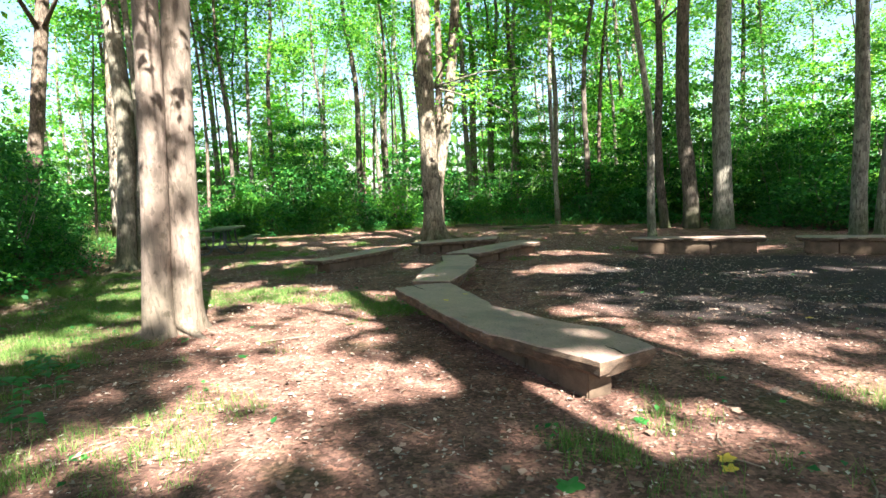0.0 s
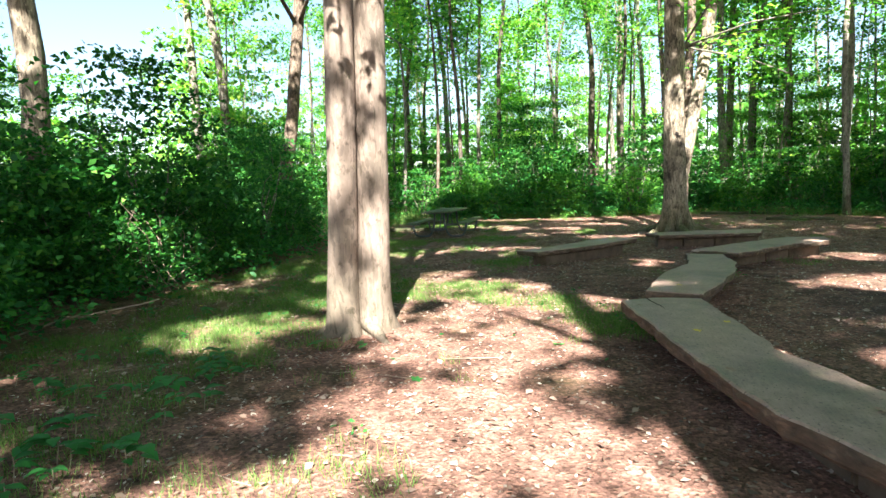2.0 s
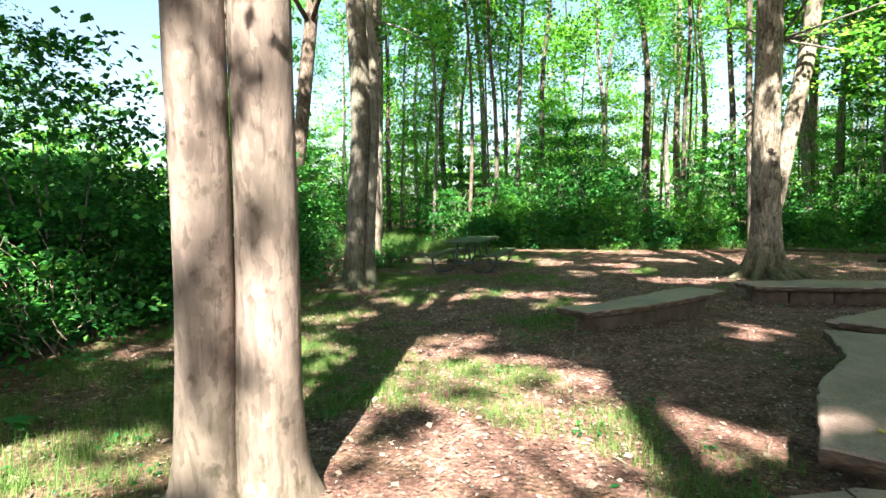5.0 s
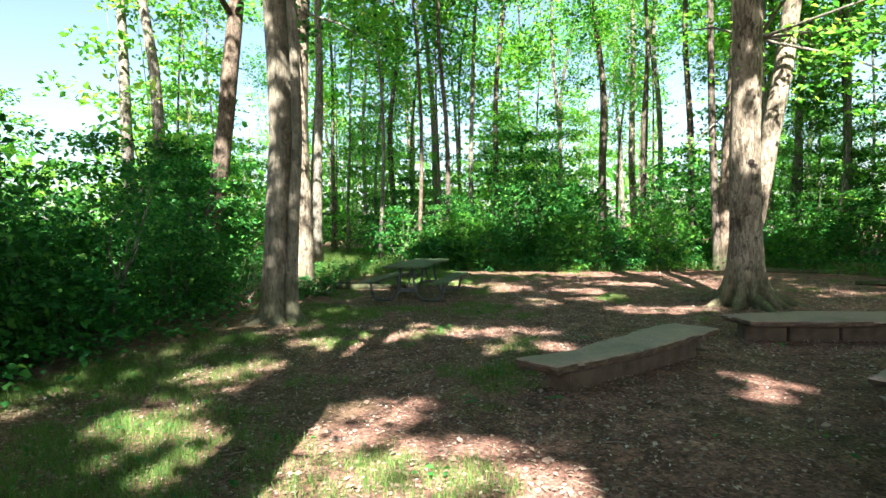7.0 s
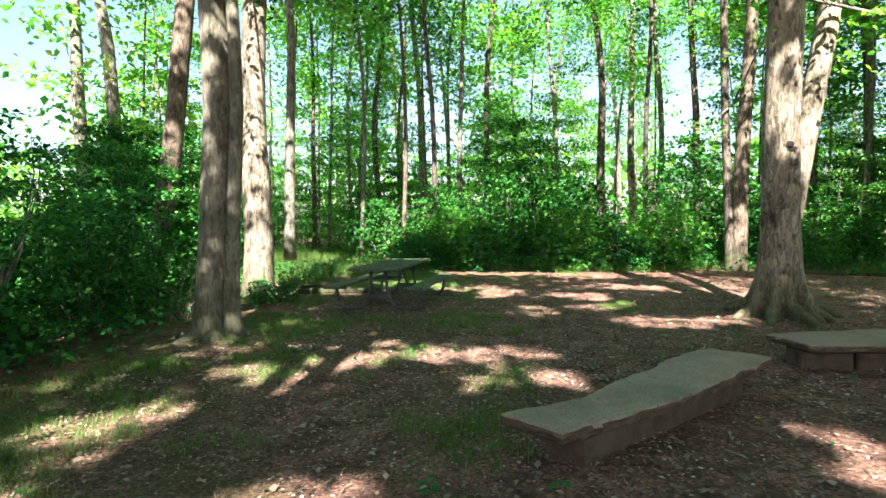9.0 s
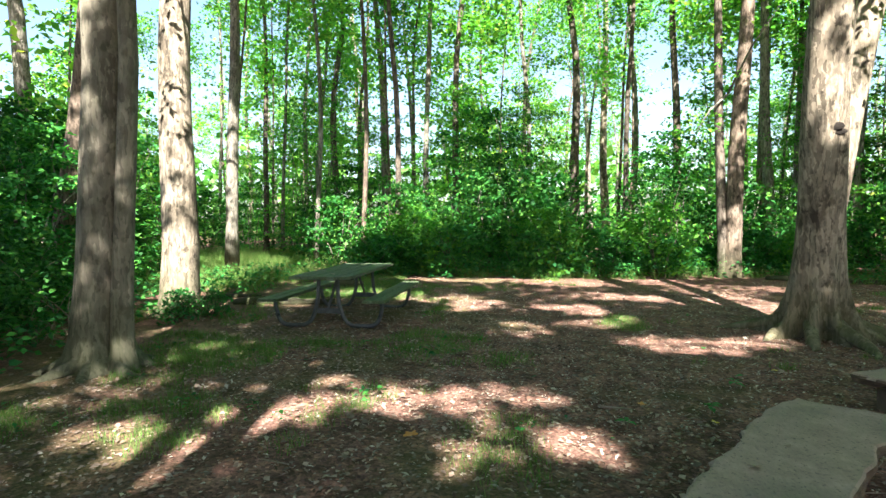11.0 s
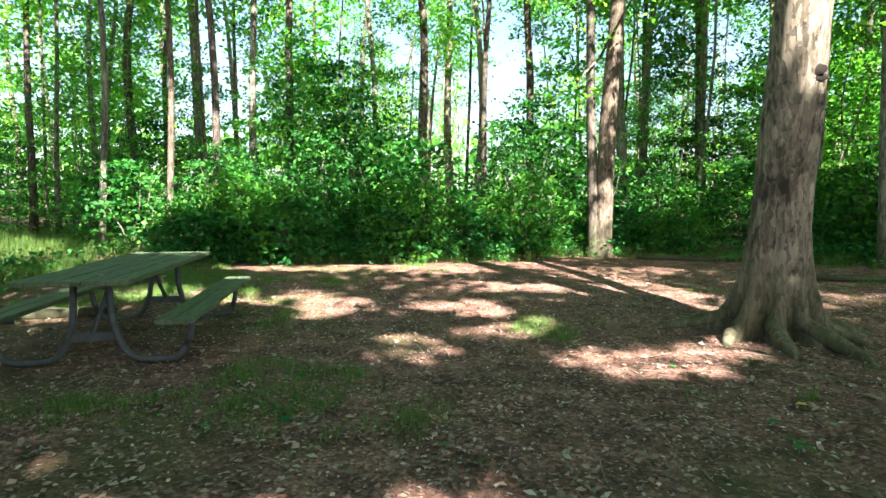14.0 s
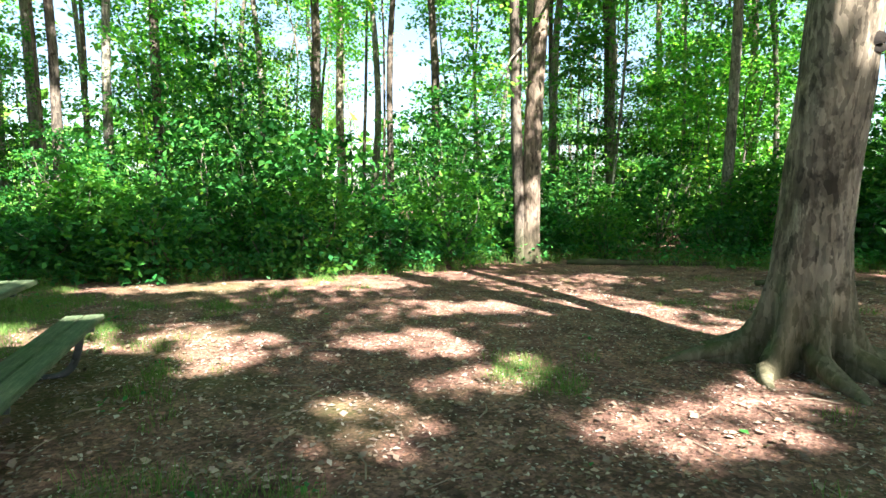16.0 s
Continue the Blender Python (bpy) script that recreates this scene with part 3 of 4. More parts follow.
# unseen trees added behind and beside the path to cast the wood's shade
SHADE = [(-6.5, -4), (-1, -7), (4, -5), (9, -4.5), (-4, -13), (2, -13), (7.5, -11), (13, -10), (15, -2), (-9.5, 2.5), (-10, -8), (18, -6), (-1.5, -19), (6, -18), (13, -17), (17, 4), (-9, 9), (9.5, 1.0), (12.5, 6.0), (-8.5, 5.5), (4.5, -1.5)]
for i, (x, y) in enumerate(SHADE):
    tree(x, y, 0.24 + 0.03 * (i % 3), 15 + i % 4, (GREY, MAPLE, DARK)[i % 3], "tall broadleaf tree added out of view to shade the clearing", (0.01, 0.0), 0.4, 5, 0.4, 20.0 + i, 0, rx=5.6, n=560)

# trunks of the wood beyond, with crowns of sprays that start low
FAR = [(-3.95, 27.8, 0.13, DARK), (-4.9, 27.5, 0.11, GREY), (0.1, 34, 0.22, DARK), (1.8, 40, 0.24, MAPLE), (2.6, 38, 0.18, GREY), (-6.4, 25.6, 0.08, DARK2),
       (5.7, 28, 0.17, GREY), (8.0, 28, 0.13, GREY), (8.7, 24.4, 0.14, GREY), (-15.6, 22.1, 0.24, GREY), (-14.2, 21.7, 0.24, GREY), (-9.0, 22.7, 0.17, GREY),
       (7.9, 21.4, 0.10, GREY), (-13, 36, 0.13, GREY), (-10, 35, 0.11, DARK), (-11.5, 40, 0.16, GREY), (-7.6, 37, 0.12, GREY), (-11.4, 33.5, 0.10, GREY), (-12.6, 31, 0.12, DARK), (-1.6, 31, 0.11, GREY), (9.6, 22.5, 0.13, DARK), (7.0, 30, 0.15, GREY), (3.6, 31, 0.16, DARK), (13.5, 19, 0.12, GREY)]
# far crowns mostly in the leaf tone that has sunlight painted in
far_leaf = [quads_mesh("crown", sprays(crown_cloud(78, (0, 0, 0), 2.6, 2.7), 16, 0.50, 0.17, 0.6, 0.4), mat) for mat in (LIT_LEAF, MID, LIT_LEAF)]
shade_crown = quads_mesh("crown", sprays(crown_cloud(90, (0, 0, 0), 3.6, 1.8), 12, 0.7, 0.34, 0.5, 0.4), LEAF)
trunk_kinds = {}


def far_tree(x, y, r0, mat, height, lift, i, label):
    t = thing("tree", x, y, rise(x, y), label, "tree", "trees of the wood beyond")
    key = (round(r0, 2), mat.name, i % 4)
    if key not in trunk_kinds:
        pts = bent(0, 0, -0.1, 0.6 * math.sin(i * 1.9), 0.5 * math.cos(i), height, 11, 1.0, i * 1.37)
        trunk_kinds[key] = tube("trunk", pts, [r0 * (1.25 if k == 0 else 1 - 0.055 * k) for k in range(12)], mat, 10, 0.12)
    part("trunk", trunk_kinds[key], t)
    for k in range(2):
        part("crown", far_leaf[(i + k) % 3], t, m=pose(0.8 * math.sin(i * 2 + k * 3), 0.8 * math.cos(i + k * 2), lift + 3.4 * k, 0, 0, 40 * i + 100 * k))
    # third crown too high to be seen, added to darken the undergrowth
    if y < 29:
        part("crown", shade_crown, t, m=pose(0, 0, 14.2 + 0.6 * (i % 3), 0, 0, 77 * i))


for i, (x, y, r0, mat) in enumerate(FAR):
    far_tree(x, y, r0, mat, 15, 12.5 if x < -14 else 8.5, i, "slender trunk rising out of the undergrowth" if r0 < 0.15 else "tall forest tree rising out of the undergrowth")
pick = random.Random(11)


def open_strip(x, y, margin=0.0):
    """The strip to the north-west where the wood is low and the sky shows."""
    return x < -4 and abs(math.atan2(x - 0.4, y - 4.6) + 0.835) < 0.075 + margin


count = 0
while count < 46:
    a, d = pick.uniform(-0.75, 0.95), pick.uniform(24, 52)
    x, y = d * math.sin(a), 2 + d * math.cos(a)
    if inside(x, y) or edge_distance(x, y) < 2.5 or open_strip(x, y, 0.05):
        continue
    far_tree(x, y, pick.choice((0.05, 0.06, 0.08, 0.1)), pick.choice((DARK, DARK, GREY, DARK2)), 15, pick.uniform(11, 12.5), 100 + count, "thin dark pole-like trunk in the wood")
    count += 1
count = 0
while count < 62:
    a, d = pick.uniform(-1.25, 1.15), pick.uniform(27, 75)
    x, y = d * math.sin(a), 2 + d * math.cos(a)
    az = math.atan2(x + 1.3, y - 12)
    if inside(x, y) or edge_distance(x, y) < 4 or 0.12 < az < 0.22 or -0.25 < az < -0.18 or open_strip(x, y, 0.09):
        continue
    far_tree(x, y, pick.choice((0.09, 0.12, 0.16, 0.2)), pick.choice((GREY, GREY, DARK, MAPLE)), 15, pick.uniform(4.5, 8.5), count, "distant forest tree among other trunks")
    count += 1


# ---- undergrowth ----
def shrub_kind(seed, height, spread, n, size, leaf, per=11, radius=0.34):
    r = random.Random(seed)
    stems = []
    for k in range(4):
        a = r.uniform(0, 6.28)
        e = (spread * 0.55 * math.cos(a), spread * 0.55 * math.sin(a), height * r.uniform(0.7, 0.98))
        stems.append(tube("stem", bent(0.08 * math.cos(a), 0.08 * math.sin(a), -0.05, *e, 5, 0.4, seed + k), [0.022, 0.02, 0.017, 0.013, 0.009, 0.004], GREY, 5))
    h = rng.uniform(0.03, 1, n) ** 0.8
    a = rng.uniform(0, 2 * np.pi, n)
    w = spread * np.sqrt(rng.uniform(0.05, 1, n)) * np.sin(np.pi * np.clip(h * 0.85 + 0.15, 0, 1)) ** 0.5
    h = np.round(h * 7 + rng.normal(0, 0.2, n)) / 7
    c = np.stack([w * np.cos(a), w * np.sin(a), np.clip(h, 0.03, 1.1) * height], 1)
    return stems, quads_mesh("foliage", sprays(c, per, radius, size, 0.5, 0.35), leaf)


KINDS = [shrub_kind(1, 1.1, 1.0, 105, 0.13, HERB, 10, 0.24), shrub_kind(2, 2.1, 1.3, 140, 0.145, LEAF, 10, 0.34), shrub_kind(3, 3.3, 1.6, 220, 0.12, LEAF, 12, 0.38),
         shrub_kind(4, 4.8, 1.9, 230, 0.14, MID, 11, 0.46), shrub_kind(5, 1.7, 1.1, 150, 0.125, MID, 10, 0.30), shrub_kind(6, 6.8, 2.2, 210, 0.18, LIT_LEAF, 11, 0.55),
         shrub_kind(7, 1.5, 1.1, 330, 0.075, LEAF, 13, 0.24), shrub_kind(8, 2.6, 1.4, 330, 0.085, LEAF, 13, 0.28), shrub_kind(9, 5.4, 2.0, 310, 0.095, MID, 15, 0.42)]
NAMES = ["low leafy bush of dark green herbs", "dense green bush at the edge of the wood", "broad layered beech sapling in leaf", "tall layered sapling in full leaf", "sunny yellow-green bush at the edge of the wood", "high sapling in a sunlit light green under the crowns", "thick dark bush with small leaves", "shady small-leaved bush with layered branches", "tall small-leaved sapling beside an open strip"]


def shrub(k, x, y, scale, turn):
    if open_strip(x, y) and k in (2, 3, 5, 7, 8):
        k, scale = (6, min(scale, 1.0))
    kind = "sapling" if k in (2, 3, 5, 8) else "bush"
    s = thing(kind, x, y, rise(x, y), NAMES[k], kind, "undergrowth")
    for me in KINDS[k][0]:
        part("stem", me, s)
    tagged(part("foliage", KINDS[k][1], s), kind="stuff")
    s.matrix_world = pose(x, y, rise(x, y), 0, 0, turn) @ Matrix.Diagonal((scale, scale, scale * pick.uniform(0.85, 1.15), 1))


def band(count, lo, hi, choices, box, big=1.0, keep_off=()):
    done = tries = 0
    while done < count and tries < 20000:
        tries += 1
        x, y = pick.uniform(box[0], box[1]), pick.uniform(box[2], box[3])
        if inside(x, y) or not lo < edge_distance(x, y) < hi or any(math.hypot(x - a, y - b) < c for a, b, c in keep_off):
            continue
        shrub(pick.choice(choices), x, y, pick.uniform(0.6, 1.35) * big, pick.uniform(0, 360))
        done += 1


TRUNKS = [(3.45, 24.1, 0.9), (8.5, 14.9, 0.6), (11.6, 16.4, 0.7), (12.0, 11.7, 0.6), (-6.3, 16.9, 0.9), (-5.1, 14.2, 0.8)]
GAP = [(-8.3, 21.2, 2.3), (-10.3, 25.5, 3.2), (-13, 31, 4.0)]
TRUNKS += GAP
LANES = TRUNKS + [(-13, 16, 2.0), (-18, 20, 3.0), (2.2, 30, 2.2), (3.5, 37, 3), (5, 46, 4), (-5.6, 32, 1.8), (-8, 44, 3)]
band(56, 0.25, 1.7, (0, 0, 0, 0, 4), (-7.5, 14, 19.5, 26), 0.8, TRUNKS)
band(24, 0.5, 1.8, (0, 0, 1), (9, 16, 6, 22), 0.85, TRUNKS)
band(34, 1.6, 4.5, (1, 1, 2, 2), (-14, 16, 18, 30), 0.95, TRUNKS)
band(26, 4.0, 9.0, (1, 2, 2, 8), (-22, 22, 18, 36), 1.0, LANES)
band(26, 1.6, 5.0, (1, 2, 2, 3), (9, 22, 2, 24), 1.0, TRUNKS)
band(16, 4, 14, (3, 5), (12, 34, 6, 34), 1.2, TRUNKS)
band(14, 3, 16, (5, 5, 8), (-26, 28, 22, 46), 1.1, LANES)
band(48, 9, 28, (1, 2, 2, 8), (-42, 42, 20, 54), 1.15, LANES)
band(12, 12, 34, (5,), (-45, 45, 20, 62), 1.4, LANES)
band(38, 0.7, 2.4, (0, 6, 6, 6, 7), (-9.5, -4, 1, 20), 0.95, [(-7.0, 17.8, 2.0), *TRUNKS])
band(30, 2.2, 6.0, (6, 7, 7), (-14, -4, 0, 20), 1.0, [(-8.5, 19.5, 2.6), (-9, 11.3, 2.0)])
band(22, 8, 24, (8, 8, 7), (-32, -8, 2, 32), 1.15, [(-9, 11.3, 2.5), (-10.5, 14, 3), (-11, 22, 4), (-13, 16, 2.5), (-18, 20, 3.0)])


def scatter(n, box, test):
    out = []
    while len(out) < n:
        x, y = rng.uniform(box[0], box[1]), rng.uniform(box[2], box[3])
        if test(x, y):
            out.append((x, y, rise(x, y)))
    return np.array(out)


def fringe(x, y):
    d = edge_distance(x, y)
    return (d < 1.6 and not inside(x, y)) or (inside(x, y) and d < 0.45 * (1 + noise.noise((x * 0.8, y * 0.8, 2))))


# the closed wall of leaves far off in the wood
n = 11000
a, d = rng.uniform(-1.7, 1.6, n), rng.uniform(52, 85, n)
wall_c = np.stack([d * np.sin(a), 4 + d * np.cos(a), 0.6 + 7.5 * rng.uniform(0, 1, n) ** 1.6], 1)
ln = rng.uniform(0.7, 1.5, n)
wall = leaf_corners(wall_c, unit(rng.normal(0, 1, (n, 3)) + np.array([0, -0.6, 0.5])), ln, ln * 0.65)
tagged(new("distant_woods", quads_mesh("distant_woods", wall, MID)), label="distant green woods closing the view", category="woods", kind="stuff")

# low herbs along the edge of the wood
base = scatter(1500, (-8.5, 15.5, 0, 26), fringe)
herb_c = np.repeat(base, 9, 0) + np.stack([rng.normal(0, 0.13, 13500), rng.normal(0, 0.13, 13500), rng.uniform(0.04, 0.42, 13500)], 1)
ln = rng.uniform(0.06, 0.13, len(herb_c))
herbs = leaf_corners(herb_c, unit(rng.normal(0, 0.45, (len(herb_c), 3)) + np.array([0, 0, 1.0])), ln, ln * 0.6)
tagged(new("herbs", quads_mesh("herbs", herbs, HERB)), label="low green herbs along the edge of the wood", category="herbs", kind="stuff")

def tufts(n_tufts, blades, box, test, height):
    b = scatter(n_tufts, box, test)
    c = np.repeat(b, blades, 0)
    k = len(c)
    c = c + np.stack([rng.normal(0, 0.055, k), rng.normal(0, 0.055, k), np.zeros(k)], 1)
    a, h = rng.uniform(0, 2 * np.pi, k), height * rng.uniform(0.5, 1.2, k)
    out = np.stack([np.cos(a), np.sin(a), np.zeros(k)], 1)
    side = np.stack([-np.sin(a), np.cos(a), np.zeros(k)], 1) * (0.0022 if height < 0.2 else 0.0035)
    up = np.array([0, 0, 1.0])
    tip = c + out * (h * rng.uniform(0.2, 0.8, k))[:, None] + up * (h * 0.85)[:, None]
    return np.stack([c - side, c + side, tip + side * 0.15, tip - side * 0.15], 1)


def lawn(x, y):
    if not inside(x, y) or (x - 6.6) ** 2 + (y - 7.3) ** 2 < 22:
        return False
    v = noise.noise((x * 0.55, y * 0.55, 8)) + 0.6 * noise.noise((x * 1.7, y * 1.7, 1))
    if abs(x + 3.7) < 1.1 and abs(y - 17.3) < 1.6:
        return False
    return v + rng.uniform(-0.45, 0.45) > (0.60 if x > -0.5 else 0.46 - 0.14 * min(-x - 0.5, 3)) + 0.22 * smooth01((y - 9) / 3) + 0.1 * smooth01((y - 14) / 2)


# grass, weeds, dead leaves, chips and twigs on the ground
tagged(new("grass", quads_mesh("grass", tufts(5600, 24, (-7, 8, 1.5, 23), lawn, 0.09), GRASS)), label="thin green grass tufts on trodden soil", category="grass", kind="stuff")
def sunny_gap(x, y):
    return not inside(x, y) and any((x - a) ** 2 + (y - b) ** 2 < c * c for a, b, c in GAP)


tagged(new("tall_grass", quads_mesh("tall_grass", np.concatenate([tufts(2200, 14, (-17, -5.5, 18, 35), sunny_gap, 0.42), tufts(800, 14, (-8, 14, 19.5, 24.5), fringe, 0.30)]), GRASS)), label="tall sunlit grass at the edge of the wood", category="grass", kind="stuff")
weed = scatter(200, (-6.5, 4, 1.5, 22), lawn)
wc = np.repeat(weed, 7, 0)
wc = wc + np.stack([rng.normal(0, 0.06, len(wc)), rng.normal(0, 0.06, len(wc)), rng.uniform(0.02, 0.09, len(wc))], 1)
ln = rng.uniform(0.025, 0.065, len(wc))
tagged(new("weeds", quads_mesh("weeds", leaf_corners(wc, unit(rng.normal(0, 0.35, (len(wc), 3)) + np.array([0, 0, 1.0])), ln, ln * 0.62), HERB)), label="broad-leaved green weeds on the soil", category="weeds", kind="stuff")


def near_path(x, y):
    return inside(x, y)


def lying(n, box, lo, hi, slim, mat, name, label, category, curl=0.10, lift=0.008):
    c = scatter(n, box, near_path)
    c[:, 2] += lift + rng.uniform(0, 0.01, n)
    ln = rng.uniform(lo, hi, n) * rng.uniform(0.6, 1.0, n)
    q = leaf_corners(c, unit(rng.normal(0, 0.22, (n, 3)) + np.array([0, 0, 1.0])), ln, ln * rng.uniform(slim * 0.7, slim * 1.2, n), None, curl)
    tagged(new(name, quads_mesh(name, q, mat)), label=label, category=category, kind="stuff")


lying(14000, (-6, 13, 0, 23), 0.03, 0.085, 0.75, DEAD, "leaf_litter", "small curled dry leaves scattered on the soil", "leaf litter")
lying(8000, (-5, 0.5, 7, 16), 0.025, 0.065, 0.7, DEAD, "leaf_litter", "dry tan leaves lying thickly beside the path", "leaf litter", 0.12)
lying(800, (-5, 7, 9, 22), 0.04, 0.085, 0.55, CRUMB, "leaf_litter", "pale dry leaves lying on the shaded soil", "leaf litter", 0.12)
lying(7000, (-5, 7, 12.5, 22), 0.03, 0.075, 0.7, DEAD, "leaf_litter", "dry brown leaves strewn thickly below the trees", "leaf litter")
lying(9000, (-4, 6, 13, 21), 0.018, 0.05, 0.55, CRUMB, "leaf_crumbs", "pale leaf crumbs strewn below the trees", "leaf litter", 0.08, 0.005)
lying(32000, (-4.5, 7, 0.5, 19), 0.015, 0.07, 0.3, CHIP, "bark_chips", "brown bark chips trodden into the soil", "bark chips", 0.12, 0.004)
lying(30000, (-5, 7, 0.8, 20), 0.016, 0.048, 0.6, CRUMB, "leaf_crumbs", "small pale leaf crumbs scattered on the soil", "leaf litter", 0.06, 0.004)
lying(130, (-5, 8, 1, 20), 0.05, 0.10, 0.65, HERB, "fallen_green_leaves", "fresh green leaves lying on the soil", "fallen leaves", 0.1)

tv, tf = [], []
for p in np.concatenate([scatter(520, (-6, 10, 0.5, 23), near_path), scatter(260, (-4, 6, 12.5, 21), near_path)]):
    a, ln, r = rng.uniform(0, 6.28), rng.uniform(0.06, 0.32), rng.uniform(0.002, 0.006)
    d = np.array([math.cos(a), math.sin(a), 0]) * ln
    bend = np.array([-math.sin(a), math.cos(a), 0]) * ln * rng.uniform(-0.12, 0.12)
    v, f = tube_data([p + (0, 0, r), p + d * 0.5 + bend + (0, 0, r * 2), p + d + (0, 0, r)], [r, r, r * 0.6], 4)
    tf += [tuple(i + len(tv) for i in q) for q in f]
    tv += v
tagged(new("twigs", mesh_of("twigs", tv, tf, TWIG)), label="thin dry twigs lying on the soil", category="twigs", kind="stuff")


def stick(name, x, y, turn, length, r, label, mat=TWIG, tilt=0.0):
    pts = bent(0, 0, r, length, 0, r + tilt, 6, length * 0.10, x * 3 + y)
    tagged(new(name, tube(name, pts, [r * (1 - 0.08 * i) for i in range(7)], mat, 8, 0.25)), label=label, category="stick").matrix_world = pose(x, y, rise(x, y), 0, 0, turn)


stick("stick", -0.45, 5.58, 12, 0.5, 0.009, "pale dry stick lying on sunlit soil")
stick("stick", -0.26, 13.78, -10, 0.26, 0.012, "short pale stick lying on the soil")
def brush(x, y, seed):
    """A tangle of dead standing twigs."""
    r = random.Random(seed)
    t = thing("dead_brush", x, y, rise(x, y), "tangle of dead pale twigs standing in the thicket", "brush")
    for _ in range(16):
        a, lean, h = r.uniform(0, 6.28), r.uniform(0.2, 1.0), r.uniform(0.5, 1.5)
        p = bent(r.uniform(-0.3, 0.3), r.uniform(-0.3, 0.3), -0.02, lean * math.cos(a), lean * math.sin(a), h, 5, 0.5, r.uniform(0, 50))
        part("twig", tube("twig", p, [0.009, 0.008, 0.007, 0.006, 0.004, 0.002], TWIG, 5), t)


brush(-5.7, 8.2, 3)
brush(-6.1, 9.0, 4)
brush(-6.6, 15.2, 5)
stick("branch", -5.4, 6.1, 25, 1.3, 0.016, "dead fallen branch at the thicket edge", TWIG, 0.22)
stick("branch", -5.6, 6.5, -20, 1.1, 0.013, "dead fallen branch at the thicket edge", TWIG, 0.12)
stick("branch", -5.2, 5.5, 70, 0.9, 0.012, "dead fallen branch at the thicket edge", TWIG, 0.15)
tagged(new("fallen_log", tube("fallen_log", bent(0, 0, 0.05, 3.4, -2.0, 0.03, 9, 0.9, 4.4), [0.05, 0.075, 0.08, 0.07, 0.075, 0.06, 0.065, 0.05, 0.045, 0.03], DARK, 12, 0.5)), label="dark rotting log lying at the wood edge", category="log").matrix_world = pose(4.1, 23.6, rise(4.5, 23))
tagged(new("fallen_log", tube("fallen_log", bent(0, 0, 0.05, 1.6, -0.5, 0.05, 6, 0.2, 9.4), [0.045, 0.055, 0.05, 0.05, 0.045, 0.04, 0.03], DARK, 10, 0.5)), label="short dark log lying at the wood edge", category="log").matrix_world = pose(5.4, 20.2, rise(5.8, 20.1))

for x, y, turn, ln, r in [(-6.1, 18.1, 8, 1.7, 0.07), (-6.0, 18.7, -14, 1.3, 0.05), (-5.6, 20.6, 5, 0.9, 0.09), (-7.2, 18.4, 30, 1.2, 0.045)]:
    tagged(new("fallen_log", tube("fallen_log", bent(0, 0, r * 0.7, ln, 0, r * 0.7, 7, 0.25, x + turn), [r * k for k in (0.8, 1, 0.9, 1, 0.95, 0.85, 0.8, 0.6)], DARK, 10, 0.45)), label="dark rotten log lying in dry leaves", category="log").matrix_world = pose(x, y, rise(x, y), 0, 0, turn)


def single_leaf(x, y, z, size, turn, mat, label, tilt=8):
    """A lobed maple leaf with a stalk."""
    n = 26
    verts = [(0, 0, 0.004)]
    for i in range(n):
        a = 2 * math.pi * i / n
        r = size * (0.30 + 0.20 * abs(math.cos(2.5 * a)) ** 1.5)
        verts.append((r * math.cos(a), r * math.sin(a), 0.10 * r * math.cos(3 * a) + 0.12 * r))
    faces = [(0, 1 + i, 1 + (i + 1) % n) for i in range(n)]
    k = len(verts)
    verts += [(-size * 0.45, -0.002, 0.012), (-size * 0.45, 0.002, 0.012), (-size * 1.0, 0.001, 0.002)]
    faces.append((k, k + 1, k + 2))
    o = tagged(new("fallen_leaf", mesh_of("fallen_leaf", verts, faces, mat)), label=label, category="leaf", group="single fallen leaves")
    o.matrix_world = pose(x, y, z, tilt, 3, turn)


for x, y, s, c in [(2.55, 2.35, 0.10, 0), (2.50, 2.25, 0.09, 0), (5.2, 5.0, 0.10, 0), (-1.55, 12.9, 0.11, 1), (0.08, 13.9, 0.09, 1), (1.45, 15.1, 0.07, 0), (0.55, 13.6, 0.07, 0), (-4.2, 7.3, 0.08, 0), (1.1, 12.2, 0.07, 0)]:
    single_leaf(x, y, rise(x, y) + 0.006, s, 77 * x + 31 * y, (YELLOW, ORANGE)[c], ("bright yellow leaf lying on the soil", "orange autumn leaf lying on the soil")[c])
for x, y, s in [(1.65, 2.2, 0.16), (1.75, 1.75, 0.17), (-0.5, 5.1, 0.10), (0.45, 6.2, 0.11), (2.35, 2.9, 0.10)]:
    single_leaf(x, y, rise(x, y) + 0.006, s, 50 * x + 80 * y, HERB, "large green leaf lying on the soil")


